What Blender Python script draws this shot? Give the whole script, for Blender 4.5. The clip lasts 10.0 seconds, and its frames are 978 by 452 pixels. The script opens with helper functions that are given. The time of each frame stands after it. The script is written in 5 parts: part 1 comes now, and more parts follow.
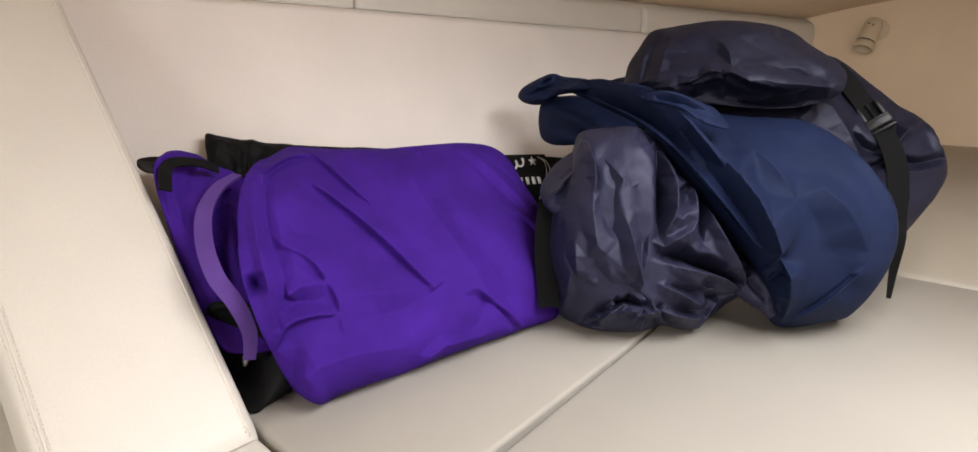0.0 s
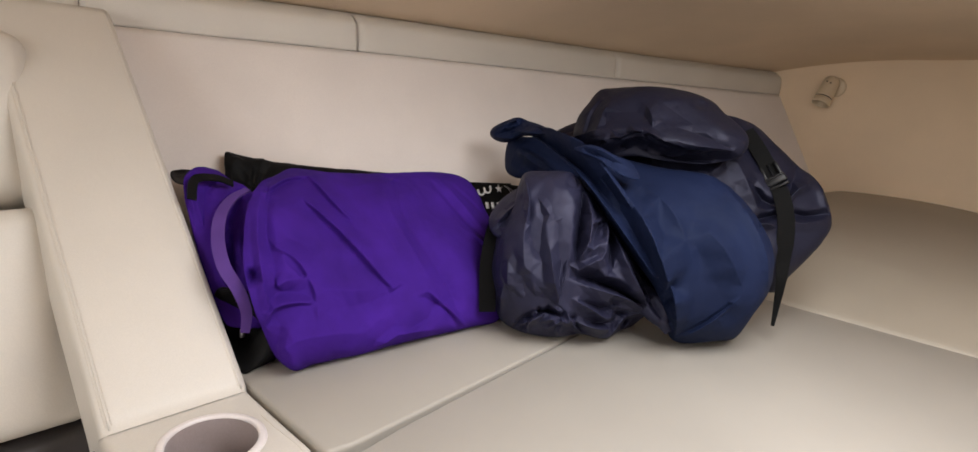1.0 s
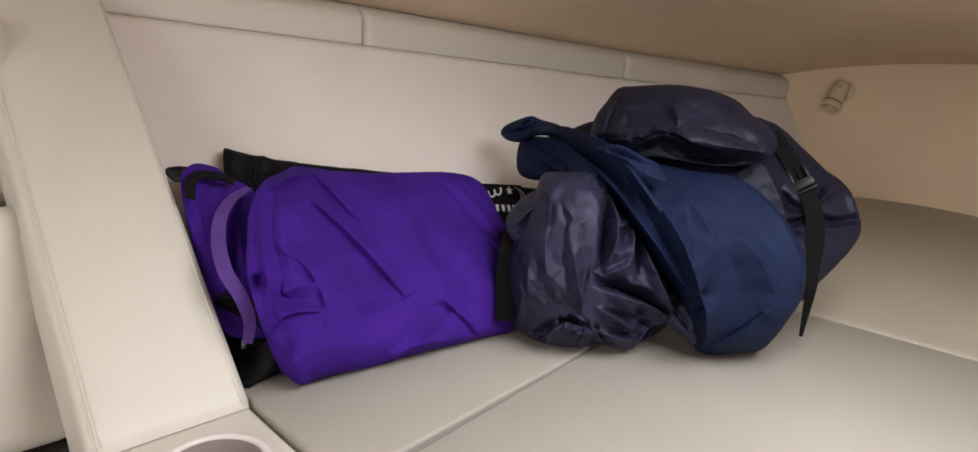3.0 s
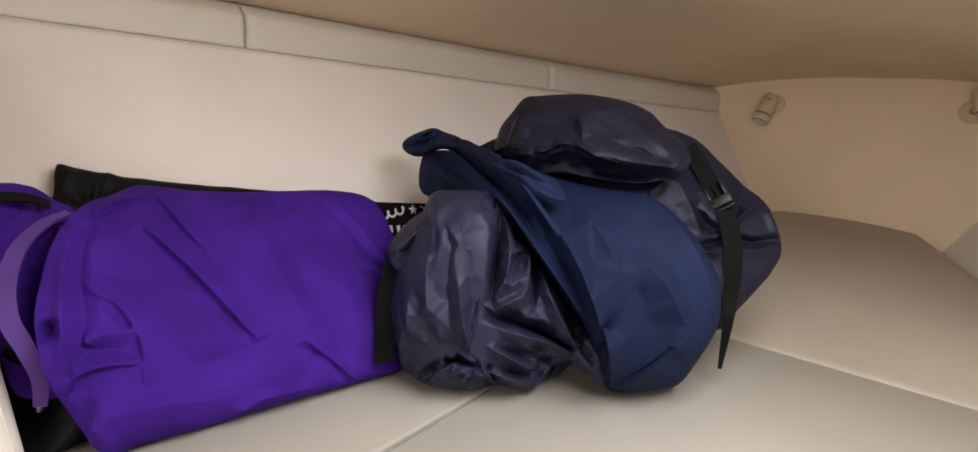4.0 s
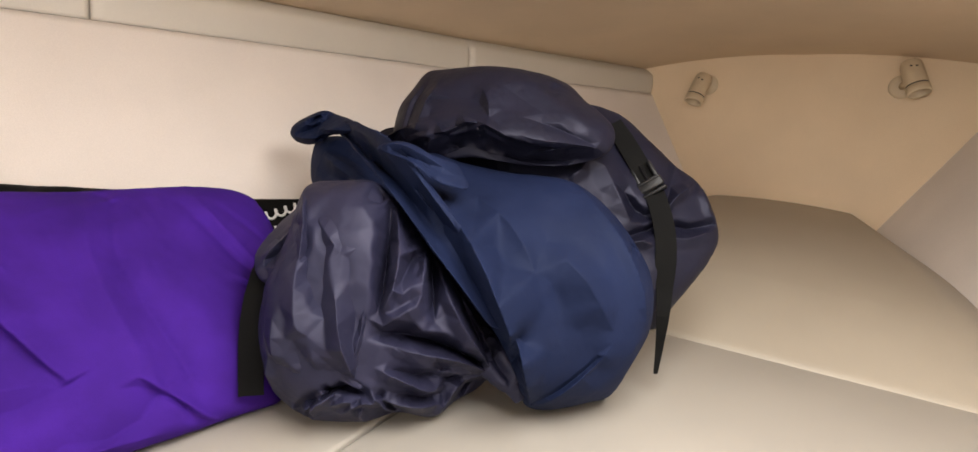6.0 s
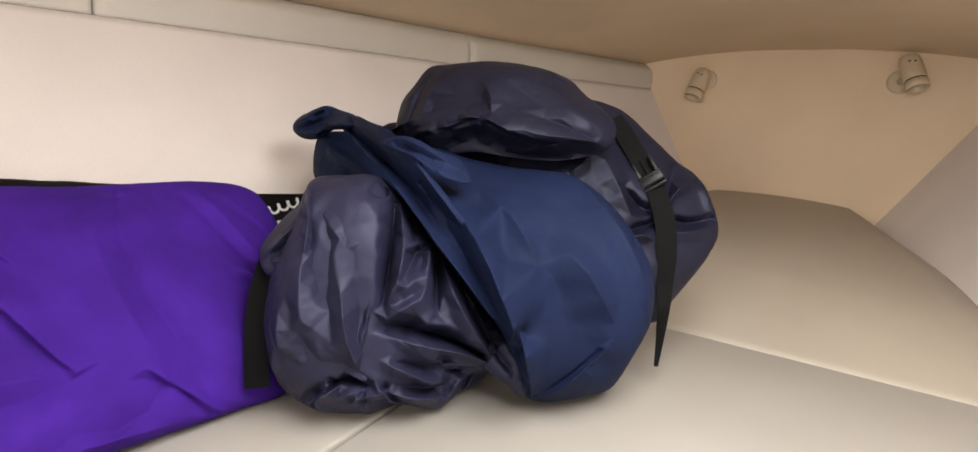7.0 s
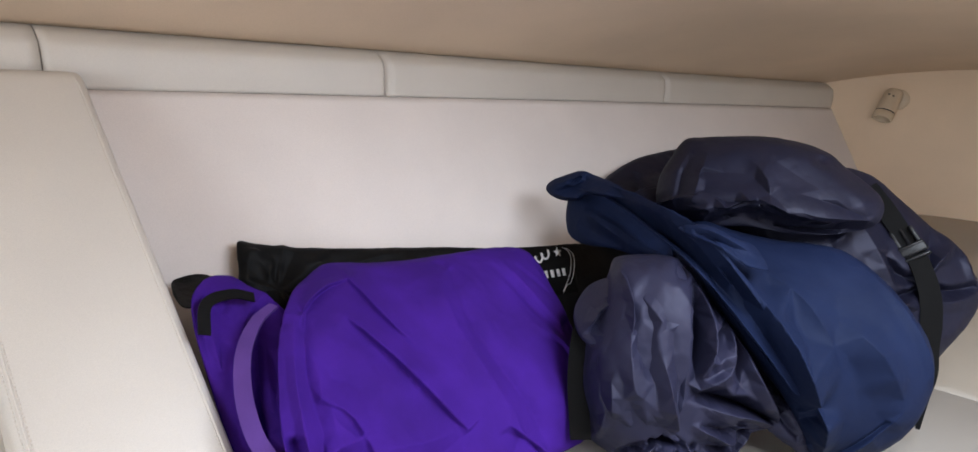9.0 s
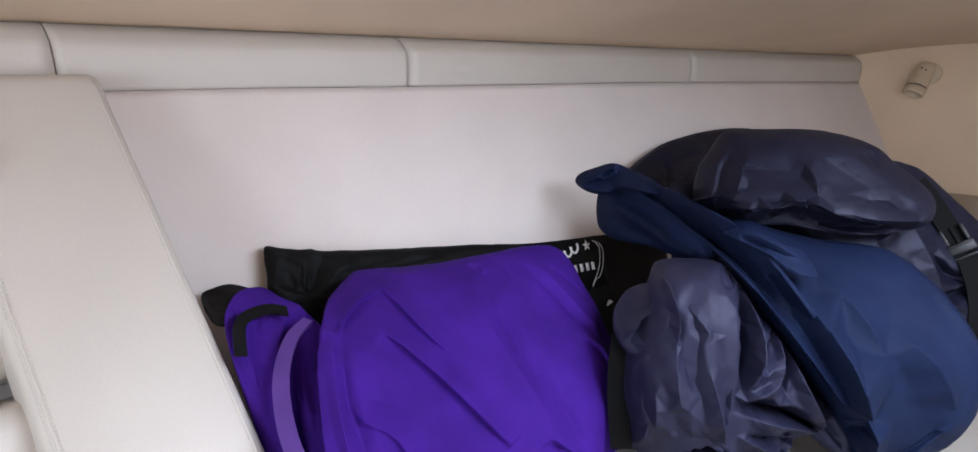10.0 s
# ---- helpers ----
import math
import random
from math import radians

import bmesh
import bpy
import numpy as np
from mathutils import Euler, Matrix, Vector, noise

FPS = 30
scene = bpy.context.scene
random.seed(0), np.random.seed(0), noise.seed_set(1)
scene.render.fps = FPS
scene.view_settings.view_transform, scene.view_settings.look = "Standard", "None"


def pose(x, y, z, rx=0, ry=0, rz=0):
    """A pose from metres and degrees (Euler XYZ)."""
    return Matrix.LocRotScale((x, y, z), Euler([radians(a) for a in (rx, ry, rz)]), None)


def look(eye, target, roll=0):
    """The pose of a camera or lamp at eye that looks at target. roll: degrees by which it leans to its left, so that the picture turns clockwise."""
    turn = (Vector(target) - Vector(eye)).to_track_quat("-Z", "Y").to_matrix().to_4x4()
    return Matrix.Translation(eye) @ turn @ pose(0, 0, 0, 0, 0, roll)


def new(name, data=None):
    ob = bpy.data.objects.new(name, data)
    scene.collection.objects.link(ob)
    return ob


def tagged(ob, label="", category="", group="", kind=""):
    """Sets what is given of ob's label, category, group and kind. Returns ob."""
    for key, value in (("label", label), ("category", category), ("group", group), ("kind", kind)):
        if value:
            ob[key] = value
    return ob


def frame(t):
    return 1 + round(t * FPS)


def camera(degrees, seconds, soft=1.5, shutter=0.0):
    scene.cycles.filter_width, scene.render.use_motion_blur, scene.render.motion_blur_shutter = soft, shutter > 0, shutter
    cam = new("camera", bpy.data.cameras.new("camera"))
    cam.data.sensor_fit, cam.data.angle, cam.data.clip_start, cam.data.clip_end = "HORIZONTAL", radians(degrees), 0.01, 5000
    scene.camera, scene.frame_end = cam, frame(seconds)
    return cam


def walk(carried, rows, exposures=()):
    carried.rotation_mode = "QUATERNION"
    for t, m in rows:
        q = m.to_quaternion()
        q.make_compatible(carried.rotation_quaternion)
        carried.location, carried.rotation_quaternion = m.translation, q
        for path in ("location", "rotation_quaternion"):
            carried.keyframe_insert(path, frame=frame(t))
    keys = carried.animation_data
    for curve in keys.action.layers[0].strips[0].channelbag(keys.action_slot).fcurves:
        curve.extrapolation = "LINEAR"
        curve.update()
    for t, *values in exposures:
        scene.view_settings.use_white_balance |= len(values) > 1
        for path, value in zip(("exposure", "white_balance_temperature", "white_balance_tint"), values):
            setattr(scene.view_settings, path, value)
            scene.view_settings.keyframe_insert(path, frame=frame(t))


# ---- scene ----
from mathutils.geometry import delaunay_2d_cdt

cam = camera(79.7, 10.0)
# x runs forward along the boat's centreline, y to port, z up from the berth's cushions
BOAT = pose(0, -0.167, 0, 0, 0, -15)
PATH = [
    (0, (0.034, 0.083, 0.311), (1.103, 1.699, -0.185), 0.8),
    (0.5, (0.027, -0.076, 0.36), (1.083, 1.553, -0.122), 4.7),
    (1, (0.009, -0.099, 0.372), (1.055, 1.541, -0.094), 4.7),
    (1.5, (0.01, -0.068, 0.371), (1.079, 1.561, -0.083), 4.7),
    (2, (-0.006, -0.036, 0.365), (1.071, 1.587, -0.091), 5.4),
    (3.5, (0.019, -0.032, 0.355), (1.103, 1.589, -0.091), 5.3),
    (4, (0.139, -0.004, 0.359), (1.337, 1.548, -0.036), 5.7),
    (4.5, (0.221, 0.025, 0.354), (1.488, 1.525, -0.022), 5.7),
    (5, (0.252, 0.048, 0.347), (1.537, 1.533, -0.032), 5.3),
    (5.5, (0.263, 0.052, 0.341), (1.586, 1.502, -0.042), 4.7),
    (7, (0.253, 0.05, 0.339), (1.588, 1.481, -0.073), 4.5),
    (7.5, (0.251, 0.053, 0.341), (1.581, 1.487, -0.077), 4.6),
    (8, (0.177, 0.086, 0.374), (1.408, 1.599, -0.067), 3.8),
    (8.5, (0.083, 0.119, 0.415), (1.196, 1.706, -0.074), 3.2),
    (9, (0.015, 0.147, 0.456), (1.092, 1.759, -0.036), 2.9),
    (9.5, (0.005, 0.197, 0.488), (1.067, 1.789, -0.094), 2.8),
    (10, (0.002, 0.203, 0.495), (1.055, 1.79, -0.116), 2.4),
]
EXPOSURES = [(0.0, 0.18, 6320, 9), (0.6, -0.12, 6370, 10), (3.5, -0.22, 6260, 9), (4.5, 0.16, 6740, 10), (5.5, 0.34, 6890, 10), (7.0, 0.35, 6500, 9),
             (7.5, 0.52, 6260, 8), (8.0, 0.5, 5810, 8), (8.5, 0.14, 5760, 8), (9.5, 0.12, 5440, 10), (10.0, 0.14, 5370, 11)]
walk(cam, [(t, BOAT @ look(eye, target, roll)) for t, eye, target, roll in PATH],
     exposures=EXPOSURES)

# ---- light ----
world = bpy.data.worlds.new("sky")
scene.world = world
world.use_nodes = True
wn = world.node_tree
sky = wn.nodes.new("ShaderNodeTexSky")
sky.sky_type = "NISHITA"
sky.sun_disc = False
sky.sun_elevation, sky.sun_rotation = radians(40), radians(200)
wn.links.new(sky.outputs[0], wn.nodes["Background"].inputs[0])
wn.nodes["Background"].inputs[1].default_value = 0.1


def area_lamp(name, m, sx, sy, watts, colour):
    data = bpy.data.lights.new(name, "AREA")
    data.shape, data.size, data.size_y, data.energy, data.color = "RECTANGLE", sx, sy, watts, colour
    ob = new(name, data)
    ob.matrix_world = m
    return ob


# daylight through the unseen companionway behind; an added lamp overhead brightens the berth
area_lamp("companionway_daylight", look((-1.1, -0.02, 0.60), (0.8, 0.2, 0.3)), 0.62, 0.7, 11.5, (1.0, 0.97, 0.93))
area_lamp("added_overhead_light", pose(0.52, -0.28, 0.67), 0.60, 0.50, 12, (1.0, 0.97, 0.95))


# ---- materials ----
def material(name, colour, rough=0.6, metal=0.0, vary=0.06, scale=8.0, grain=400.0, bump=0.15, depth=0.001,
             sheen=0.0, weave=0.0, coat=0.0, spec=0.5, crease=0.0, tint=None):
    """Base colour with large stains and fine grain, and a fine relief."""
    m = bpy.data.materials.new(name)
    m.use_nodes = True
    nt = m.node_tree
    b = nt.nodes["Principled BSDF"]
    b.inputs["Roughness"].default_value, b.inputs["Metallic"].default_value = rough, metal
    b.inputs["Sheen Weight"].default_value, b.inputs["Coat Weight"].default_value = sheen, coat
    b.inputs["Specular IOR Level"].default_value = spec
    if tint:
        b.inputs["Specular Tint"].default_value = (*tint, 1)
    co = nt.nodes.new("ShaderNodeTexCoord")
    big = nt.nodes.new("ShaderNodeTexNoise")
    big.inputs["Scale"].default_value, big.inputs["Detail"].default_value = scale, 5
    nt.links.new(co.outputs["Object"], big.inputs["Vector"])
    fine = nt.nodes.new("ShaderNodeTexNoise")
    fine.inputs["Scale"].default_value, fine.inputs["Detail"].default_value = grain, 3
    nt.links.new(co.outputs["Object"], fine.inputs["Vector"])
    ramp = nt.nodes.new("ShaderNodeValToRGB")
    lo = [c * (1 - 2 * vary) for c in colour]
    hi = [min(1, c * (1 + vary)) for c in colour]
    ramp.color_ramp.elements[0].position, ramp.color_ramp.elements[1].position = 0.3, 0.7
    ramp.color_ramp.elements[0].color, ramp.color_ramp.elements[1].color = (*lo, 1), (*hi, 1)
    nt.links.new(big.outputs["Fac"], ramp.inputs[0])
    mix = nt.nodes.new("ShaderNodeMix")
    mix.data_type, mix.blend_type = "RGBA", "MULTIPLY"
    mix.inputs["Factor"].default_value = 0.18
    nt.links.new(ramp.outputs[0], mix.inputs["A"])
    nt.links.new(fine.outputs["Fac"], mix.inputs["B"])
    nt.links.new(mix.outputs["Result"], b.inputs["Base Color"])
    rr = nt.nodes.new("ShaderNodeMapRange")
    rr.inputs["To Min"].default_value, rr.inputs["To Max"].default_value = max(0, rough - 0.07), min(1, rough + 0.07)
    nt.links.new(big.outputs["Fac"], rr.inputs["Value"])
    nt.links.new(rr.outputs[0], b.inputs["Roughness"])
    bp = nt.nodes.new("ShaderNodeBump")
    bp.inputs["Strength"].default_value, bp.inputs["Distance"].default_value = bump, depth
    if weave:
        waves = []
        for axis in ("X", "Z"):
            w = nt.nodes.new("ShaderNodeTexWave")
            w.wave_type, w.bands_direction = "BANDS", axis
            w.inputs["Scale"].default_value, w.inputs["Distortion"].default_value = weave, 0.6
            nt.links.new(co.outputs["Object"], w.inputs["Vector"])
            waves.append(w)
        add = nt.nodes.new("ShaderNodeMath")
        nt.links.new(waves[0].outputs["Fac"], add.inputs[0])
        nt.links.new(waves[1].outputs["Fac"], add.inputs[1])
        nt.links.new(add.outputs[0], bp.inputs["Height"])
    else:
        nt.links.new(fine.outputs["Fac"], bp.inputs["Height"])
    if crease:
        # small puckers in thin cloth
        cr = nt.nodes.new("ShaderNodeTexNoise")
        cr.noise_type = "RIDGED_MULTIFRACTAL"
        cr.inputs["Scale"].default_value, cr.inputs["Detail"].default_value, cr.inputs["Distortion"].default_value = 22, 3, 0.6
        nt.links.new(co.outputs["Object"], cr.inputs["Vector"])
        b2 = nt.nodes.new("ShaderNodeBump")
        b2.inputs["Strength"].default_value, b2.inputs["Distance"].default_value = crease, 0.003
        nt.links.new(cr.outputs["Fac"], b2.inputs["Height"])
        nt.links.new(b2.outputs[0], bp.inputs["Normal"])
    nt.links.new(bp.outputs[0], b.inputs["Normal"])
    return m


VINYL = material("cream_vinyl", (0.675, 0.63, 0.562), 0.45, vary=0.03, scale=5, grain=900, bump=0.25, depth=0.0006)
# the same cream vinyl, its colour darkened to offset strong light on the berth
SEAT_DIM = material("dimmed_cream_vinyl", (0.385, 0.356, 0.312), 0.5, vary=0.03, scale=4, grain=900, bump=0.25, depth=0.0006)
# that vinyl again, tinted tan in place of warm bounced light near the bow
SEAT_WARMED = material("warmed_cream_vinyl", (0.405, 0.356, 0.285), 0.5, vary=0.04, scale=4, grain=900, bump=0.25, depth=0.0006)
LINER = material("hull_liner_fabric", (0.8, 0.735, 0.69), 0.9, vary=0.03, scale=6, grain=700, bump=0.35, depth=0.0008, sheen=0.1)
# headliner and bow colours carry extra warmth and brightness in place of bounced light
HEAD = material("headliner_fabric", (0.79, 0.625, 0.45), 0.95, vary=0.04, scale=4, grain=600, bump=0.4, depth=0.001)
BOWMAT = material("bow_liner_fabric", (0.87, 0.69, 0.49), 0.85, vary=0.03, scale=5, grain=700, bump=0.3, depth=0.0008)
PURPLE = material("purple_canvas", (0.0485, 0.0126, 0.218), 0.85, vary=0.12, scale=14, grain=900, bump=0.3, depth=0.0006, spec=0.08, crease=0.1)
SLATE = material("slate_nylon", (0.0079, 0.0081, 0.0185), 0.53, vary=0.12, scale=10, grain=1200, bump=0.15, depth=0.0004, spec=0.27, crease=0.07, tint=(0.78, 0.79, 1.0))
NAVY = material("navy_polyester", (0.0092, 0.0145, 0.0430), 0.66, vary=0.12, scale=10, grain=1200, bump=0.2, depth=0.0005, spec=0.11, crease=0.03, tint=(0.75, 0.84, 1.0))
PALE = material("pale_purple_canvas", (0.105, 0.050, 0.245), 0.85, vary=0.08, scale=14, grain=900, bump=0.3, depth=0.0006, spec=0.1)
GREYNYLON = material("grey_nylon", (0.0170, 0.0171, 0.0395), 0.56, vary=0.12, scale=10, grain=1200, bump=0.15, depth=0.0004, spec=0.36, crease=0.11, tint=(0.78, 0.79, 1.0))
SNAP = material("nickel_snap", (0.6, 0.58, 0.56), 0.3, metal=1.0)
PRINT = material("white_print", (0.8, 0.8, 0.8), 0.6, vary=0.03)
BLACK = material("black_nylon", (0.0045, 0.0045, 0.0048), 0.62, vary=0.2, scale=14, grain=900, bump=0.3, depth=0.0006, spec=0.14)
WEB = material("black_webbing", (0.005, 0.005, 0.005), 0.7, vary=0.15, scale=20, weave=350, bump=0.5, depth=0.0006, spec=0.1)
PLASTIC = material("black_plastic", (0.006, 0.006, 0.007), 0.4, vary=0.1, spec=0.3)
GREYBASE = material("dark_grey_moulding", (0.05, 0.045, 0.045), 0.4, vary=0.15, scale=12)
CUPGREY = material("mauve_grey_plastic", (0.36, 0.30, 0.29), 0.4, vary=0.05)
CUPRIM = material("white_plastic", (0.78, 0.72, 0.70), 0.3, vary=0.03)
GEL = material("white_gelcoat", (0.72, 0.70, 0.66), 0.25, vary=0.03, scale=3)
LAMPMAT = material("beige_plastic", (0.70, 0.57, 0.40), 0.4, vary=0.04)
THREAD = material("cream_thread", (0.68, 0.62, 0.54), 0.8, vary=0.05)


# ---- building helpers ----
def part(name, bm, mat, parent=None, label="", smooth=True):
    me = bpy.data.meshes.new(name)
    bm.normal_update()
    bm.to_mesh(me)
    bm.free()
    me.materials.append(mat)
    if smooth:
        for p in me.polygons:
            p.use_smooth = True
    ob = new(name, me)
    if parent:
        ob.parent = parent
    if label:
        ob["label"] = label
    return ob


def thing(name, label, category, group="", kind=""):
    return tagged(new(name), label, category, group, kind)


def grid_bm(nu, nv, fn):
    """A sheet of nu x nv points from fn(i / (nu - 1), j / (nv - 1))."""
    bm = bmesh.new()
    vs = [[bm.verts.new(fn(i / (nu - 1), j / (nv - 1))) for j in range(nv)] for i in range(nu)]
    for i in range(nu - 1):
        for j in range(nv - 1):
            bm.faces.new((vs[i][j], vs[i + 1][j], vs[i + 1][j + 1], vs[i][j + 1]))
    return bm


def thick(bm, d):
    bmesh.ops.recalc_face_normals(bm, faces=bm.faces)
    bmesh.ops.solidify(bm, geom=list(bm.faces), thickness=d)
    return bm


def slab_bm(outline, z0, z1, r=0.012, seg=3):
    """A cushion: an outline in plan between two heights, with rounded edges."""
    bm = bmesh.new()
    lo = [bm.verts.new((x, y, z0)) for x, y in outline]
    hi = [bm.verts.new((x, y, z1)) for x, y in outline]
    n = len(outline)
    bm.faces.new(lo[::-1])
    bm.faces.new(hi)
    for i in range(n):
        bm.faces.new((lo[i], lo[(i + 1) % n], hi[(i + 1) % n], hi[i]))
    bmesh.ops.recalc_face_normals(bm, faces=bm.faces)
    bmesh.ops.bevel(bm, geom=list(bm.edges), offset=r, segments=seg, profile=0.5, affect="EDGES", clamp_overlap=True)
    return bm


def box_bm(sx, sy, sz, r=0.005, seg=2, m=None):
    bm = bmesh.new()
    bmesh.ops.create_cube(bm, size=1)
    bmesh.ops.scale(bm, vec=(sx, sy, sz), verts=bm.verts)
    if r:
        bmesh.ops.bevel(bm, geom=list(bm.edges), offset=r, segments=seg, profile=0.5, affect="EDGES", clamp_overlap=True)
    if m:
        bmesh.ops.transform(bm, matrix=m, verts=bm.verts)
    return bm


def tube_bm(points, r, sides=6):
    bm = bmesh.new()
    pts = [Vector(p) for p in points]
    rings = []
    for i, p in enumerate(pts):
        d = (pts[min(i + 1, len(pts) - 1)] - pts[max(i - 1, 0)]).normalized()
        a = d.cross((0.1, 0.2, 1)).normalized()
        b = d.cross(a)
        rings.append([bm.verts.new(p + r * (math.cos(k * math.tau / sides) * a + math.sin(k * math.tau / sides) * b)) for k in range(sides)])
    for q, w in zip(rings, rings[1:]):
        for k in range(sides):
            bm.faces.new((q[k], q[(k + 1) % sides], w[(k + 1) % sides], w[k]))
    bm.faces.new(rings[0][::-1])
    bm.faces.new(rings[-1])
    bmesh.ops.recalc_face_normals(bm, faces=bm.faces)
    return bm


def ribbon_bm(points, sides, width, t=0.0015):
    """A flat strap along points; sides gives the direction of its width at each."""
    bm = bmesh.new()
    rows = []
    pts = [Vector(p) for p in points]
    for i, p in enumerate(pts):
        d = (pts[min(i + 1, len(pts) - 1)] - pts[max(i - 1, 0)]).normalized()
        s = Vector(sides[i] if isinstance(sides, list) else sides)
        s = (s - d * s.dot(d)).normalized()
        n = d.cross(s)
        w = width[i] if isinstance(width, list) else width
        rows.append([bm.verts.new(p + s * (a * w / 2) + n * (b * t / 2)) for a, b in ((-1, -1), (1, -1), (1, 1), (-1, 1))])
    for q, w in zip(rows, rows[1:]):
        for k in range(4):
            bm.faces.new((q[k], q[(k + 1) % 4], w[(k + 1) % 4], w[k]))
    bm.faces.new(rows[0][::-1])
    bm.faces.new(rows[-1])
    bmesh.ops.recalc_face_normals(bm, faces=bm.faces)
    return bm


def spline(points, n):
    """n points of a smooth curve through the given ones."""
    p = [np.array(q, float) for q in points]
    p = [2 * p[0] - p[1]] + p + [2 * p[-1] - p[-2]]
    out = []
    for k in range(n):
        s = k / (n - 1) * (len(p) - 3)
        i = min(int(s), len(p) - 4)
        t = s - i
        a, b, c, d = p[i:i + 4]
        out.append(0.5 * (2 * b + (c - a) * t + (2 * a - 5 * b + 4 * c - d) * t * t + (3 * b - a - 3 * c + d) * t ** 3))
    return out


# ---- the cabin ----
HULL_X, HULL_Y = (-1.2, 0.236, 0.682, 1.402, 2.065, 2.3), (1.0, 0.867, 0.778, 0.628, 0.412, 0.32)
FLARE = 0.58


HULL_LINE = spline(list(zip(HULL_X, HULL_Y)), 141)
LINE_X, LINE_Y = [p[0] for p in HULL_LINE], [p[1] for p in HULL_LINE]


def hull(x, z):
    """Half breadth of the liner at x and height z."""
    y = float(np.interp(x, LINE_X, LINE_Y))
    return y - FLARE * (0.42 - z) if z < 0.42 else y + 0.2 * (z - 0.42)


BOW = 2.065


def ceiling_z(x, y):
    half = hull(x, 0.49)
    crown = float(np.interp(x, (-1.2, 0.2, BOW), (0.26, 0.2, 0.05)))
    k = y / half
    return 0.488 + crown * max(0, 1 - k * k) + max(0, -y) * 0.06


def wall_side(name, sign, label):
    def lower(a, b):
        x, z = -1.2 + a * (BOW + 1.25), -0.5 + b * 0.91
        return (x, sign * hull(x, z), z)

    def upper(a, b):
        # the liner stands back behind the padded strip, with a narrow slot below it
        x, z = -1.2 + a * (BOW + 1.25), 0.39 + b * 0.22
        return (x, sign * (hull(x, z) + 0.03), z)
    wall = tagged(part(name, thick(grid_bm(90, 92, lower), 0.012 * sign), LINER), label, "wall", kind="structure")
    part("upper_liner", thick(grid_bm(90, 20, upper), 0.012 * sign), LINER, wall)
    return wall


wall_side("wall_port", 1, "off-white fabric-lined sloping hull side behind the bags")
wall_side("wall_starboard", -1, "off-white fabric-lined sloping hull side of the berth")


def bow_fn(a, b):
    z = -0.4 + b * 1.0
    return (BOW + 0.01 * (1 - (2 * a - 1) ** 2), (2 * a - 1) * (max(0.05, hull(BOW, z)) + 0.03), z)


tagged(part("wall_bow", thick(grid_bm(24, 24, bow_fn), 0.012), BOWMAT), "beige padded bulkhead across the bow with two small lamps", "wall", kind="structure")


def ceil_fn(a, b):
    x = -1.2 + a * (BOW + 1.25)
    y = (2 * b - 1) * (hull(x, 0.49) + 0.03)
    return (x, y, ceiling_z(x, y))


# added opening in the headliner for the overhead lamp, kept out of view
LAMP_OPENING = (0.20, 0.84, -0.54, -0.02)
bm = grid_bm(80, 40, ceil_fn)
bmesh.ops.delete(bm, geom=[f for f in bm.faces if LAMP_OPENING[0] < f.calc_center_median().x < LAMP_OPENING[1] and LAMP_OPENING[2] < f.calc_center_median().y < LAMP_OPENING[3]], context="FACES")
tagged(part("ceiling", thick(bm, -0.012), HEAD), "tan fabric headliner under the foredeck", "ceiling", kind="structure")
tagged(part("floor", box_bm(3.6, 2.4, 0.03, 0), GEL), "white moulded cabin sole below the berth", "floor", kind="structure").location = (0.5, 0, -0.52)


# the padded strip along the top of the hull side, in lengths
def bolster(x0, x1, sign):
    def fn(a, b):
        x = x0 + a * (x1 - x0)
        e = min(a, 1 - a) * (x1 - x0)
        # a flat underside that stands out from the liner, then the padded face
        z = 0.4165 + 0.0745 * max(0, (b - 0.12) / 0.88)
        swell = b / 0.12 * 0.75 if b < 0.12 else 0.75 + 0.25 * math.sin(math.pi * min(1, (b - 0.12) / 0.5) / 2)
        swell *= min(1, max(0, 1 - b) / 0.25) ** 0.5
        pinch = min(1, (e / 0.004) ** 0.5) if e > 0 else 0
        return (x, sign * (hull(x, z) + 0.010 - 0.033 * swell * (0.72 + 0.28 * pinch)), z)
    return fn


SEAMS = (-1.15, -0.48, 0.236, 0.682, 1.402, 2.062)
for sign, side in ((1, "port"), (-1, "starboard")):
    root = thing("bolster_strip", "cream vinyl padded strip in lengths along the hull side", "padding", kind="structure")
    for x0, x1 in zip(SEAMS, SEAMS[1:]):
        n = [0, 0.004, 0.012, 0.03] + [0.1 * k for k in range(1, 10)] + [0.97, 0.988, 0.996, 1]
        f = bolster(x0 + 0.0005, x1 - 0.0005, sign)
        part("panel", grid_bm(90, 18, lambda a, b: f(a, b)), VINYL, root)

# cushions
def seam_y(x):
    return 0.165 + 0.06 * x


def port_outline():
    pts = [(0.268, 0.346), (0.268, 0.192), (0.30, seam_y(0.30) + 0.004), (0.7, seam_y(0.7) + 0.0015), (1.185, seam_y(1.185) + 0.0015)]
    return pts + [(x, hull(x, 0) - 0.01) for x in (1.185, 0.95, 0.7, 0.45, 0.268)]


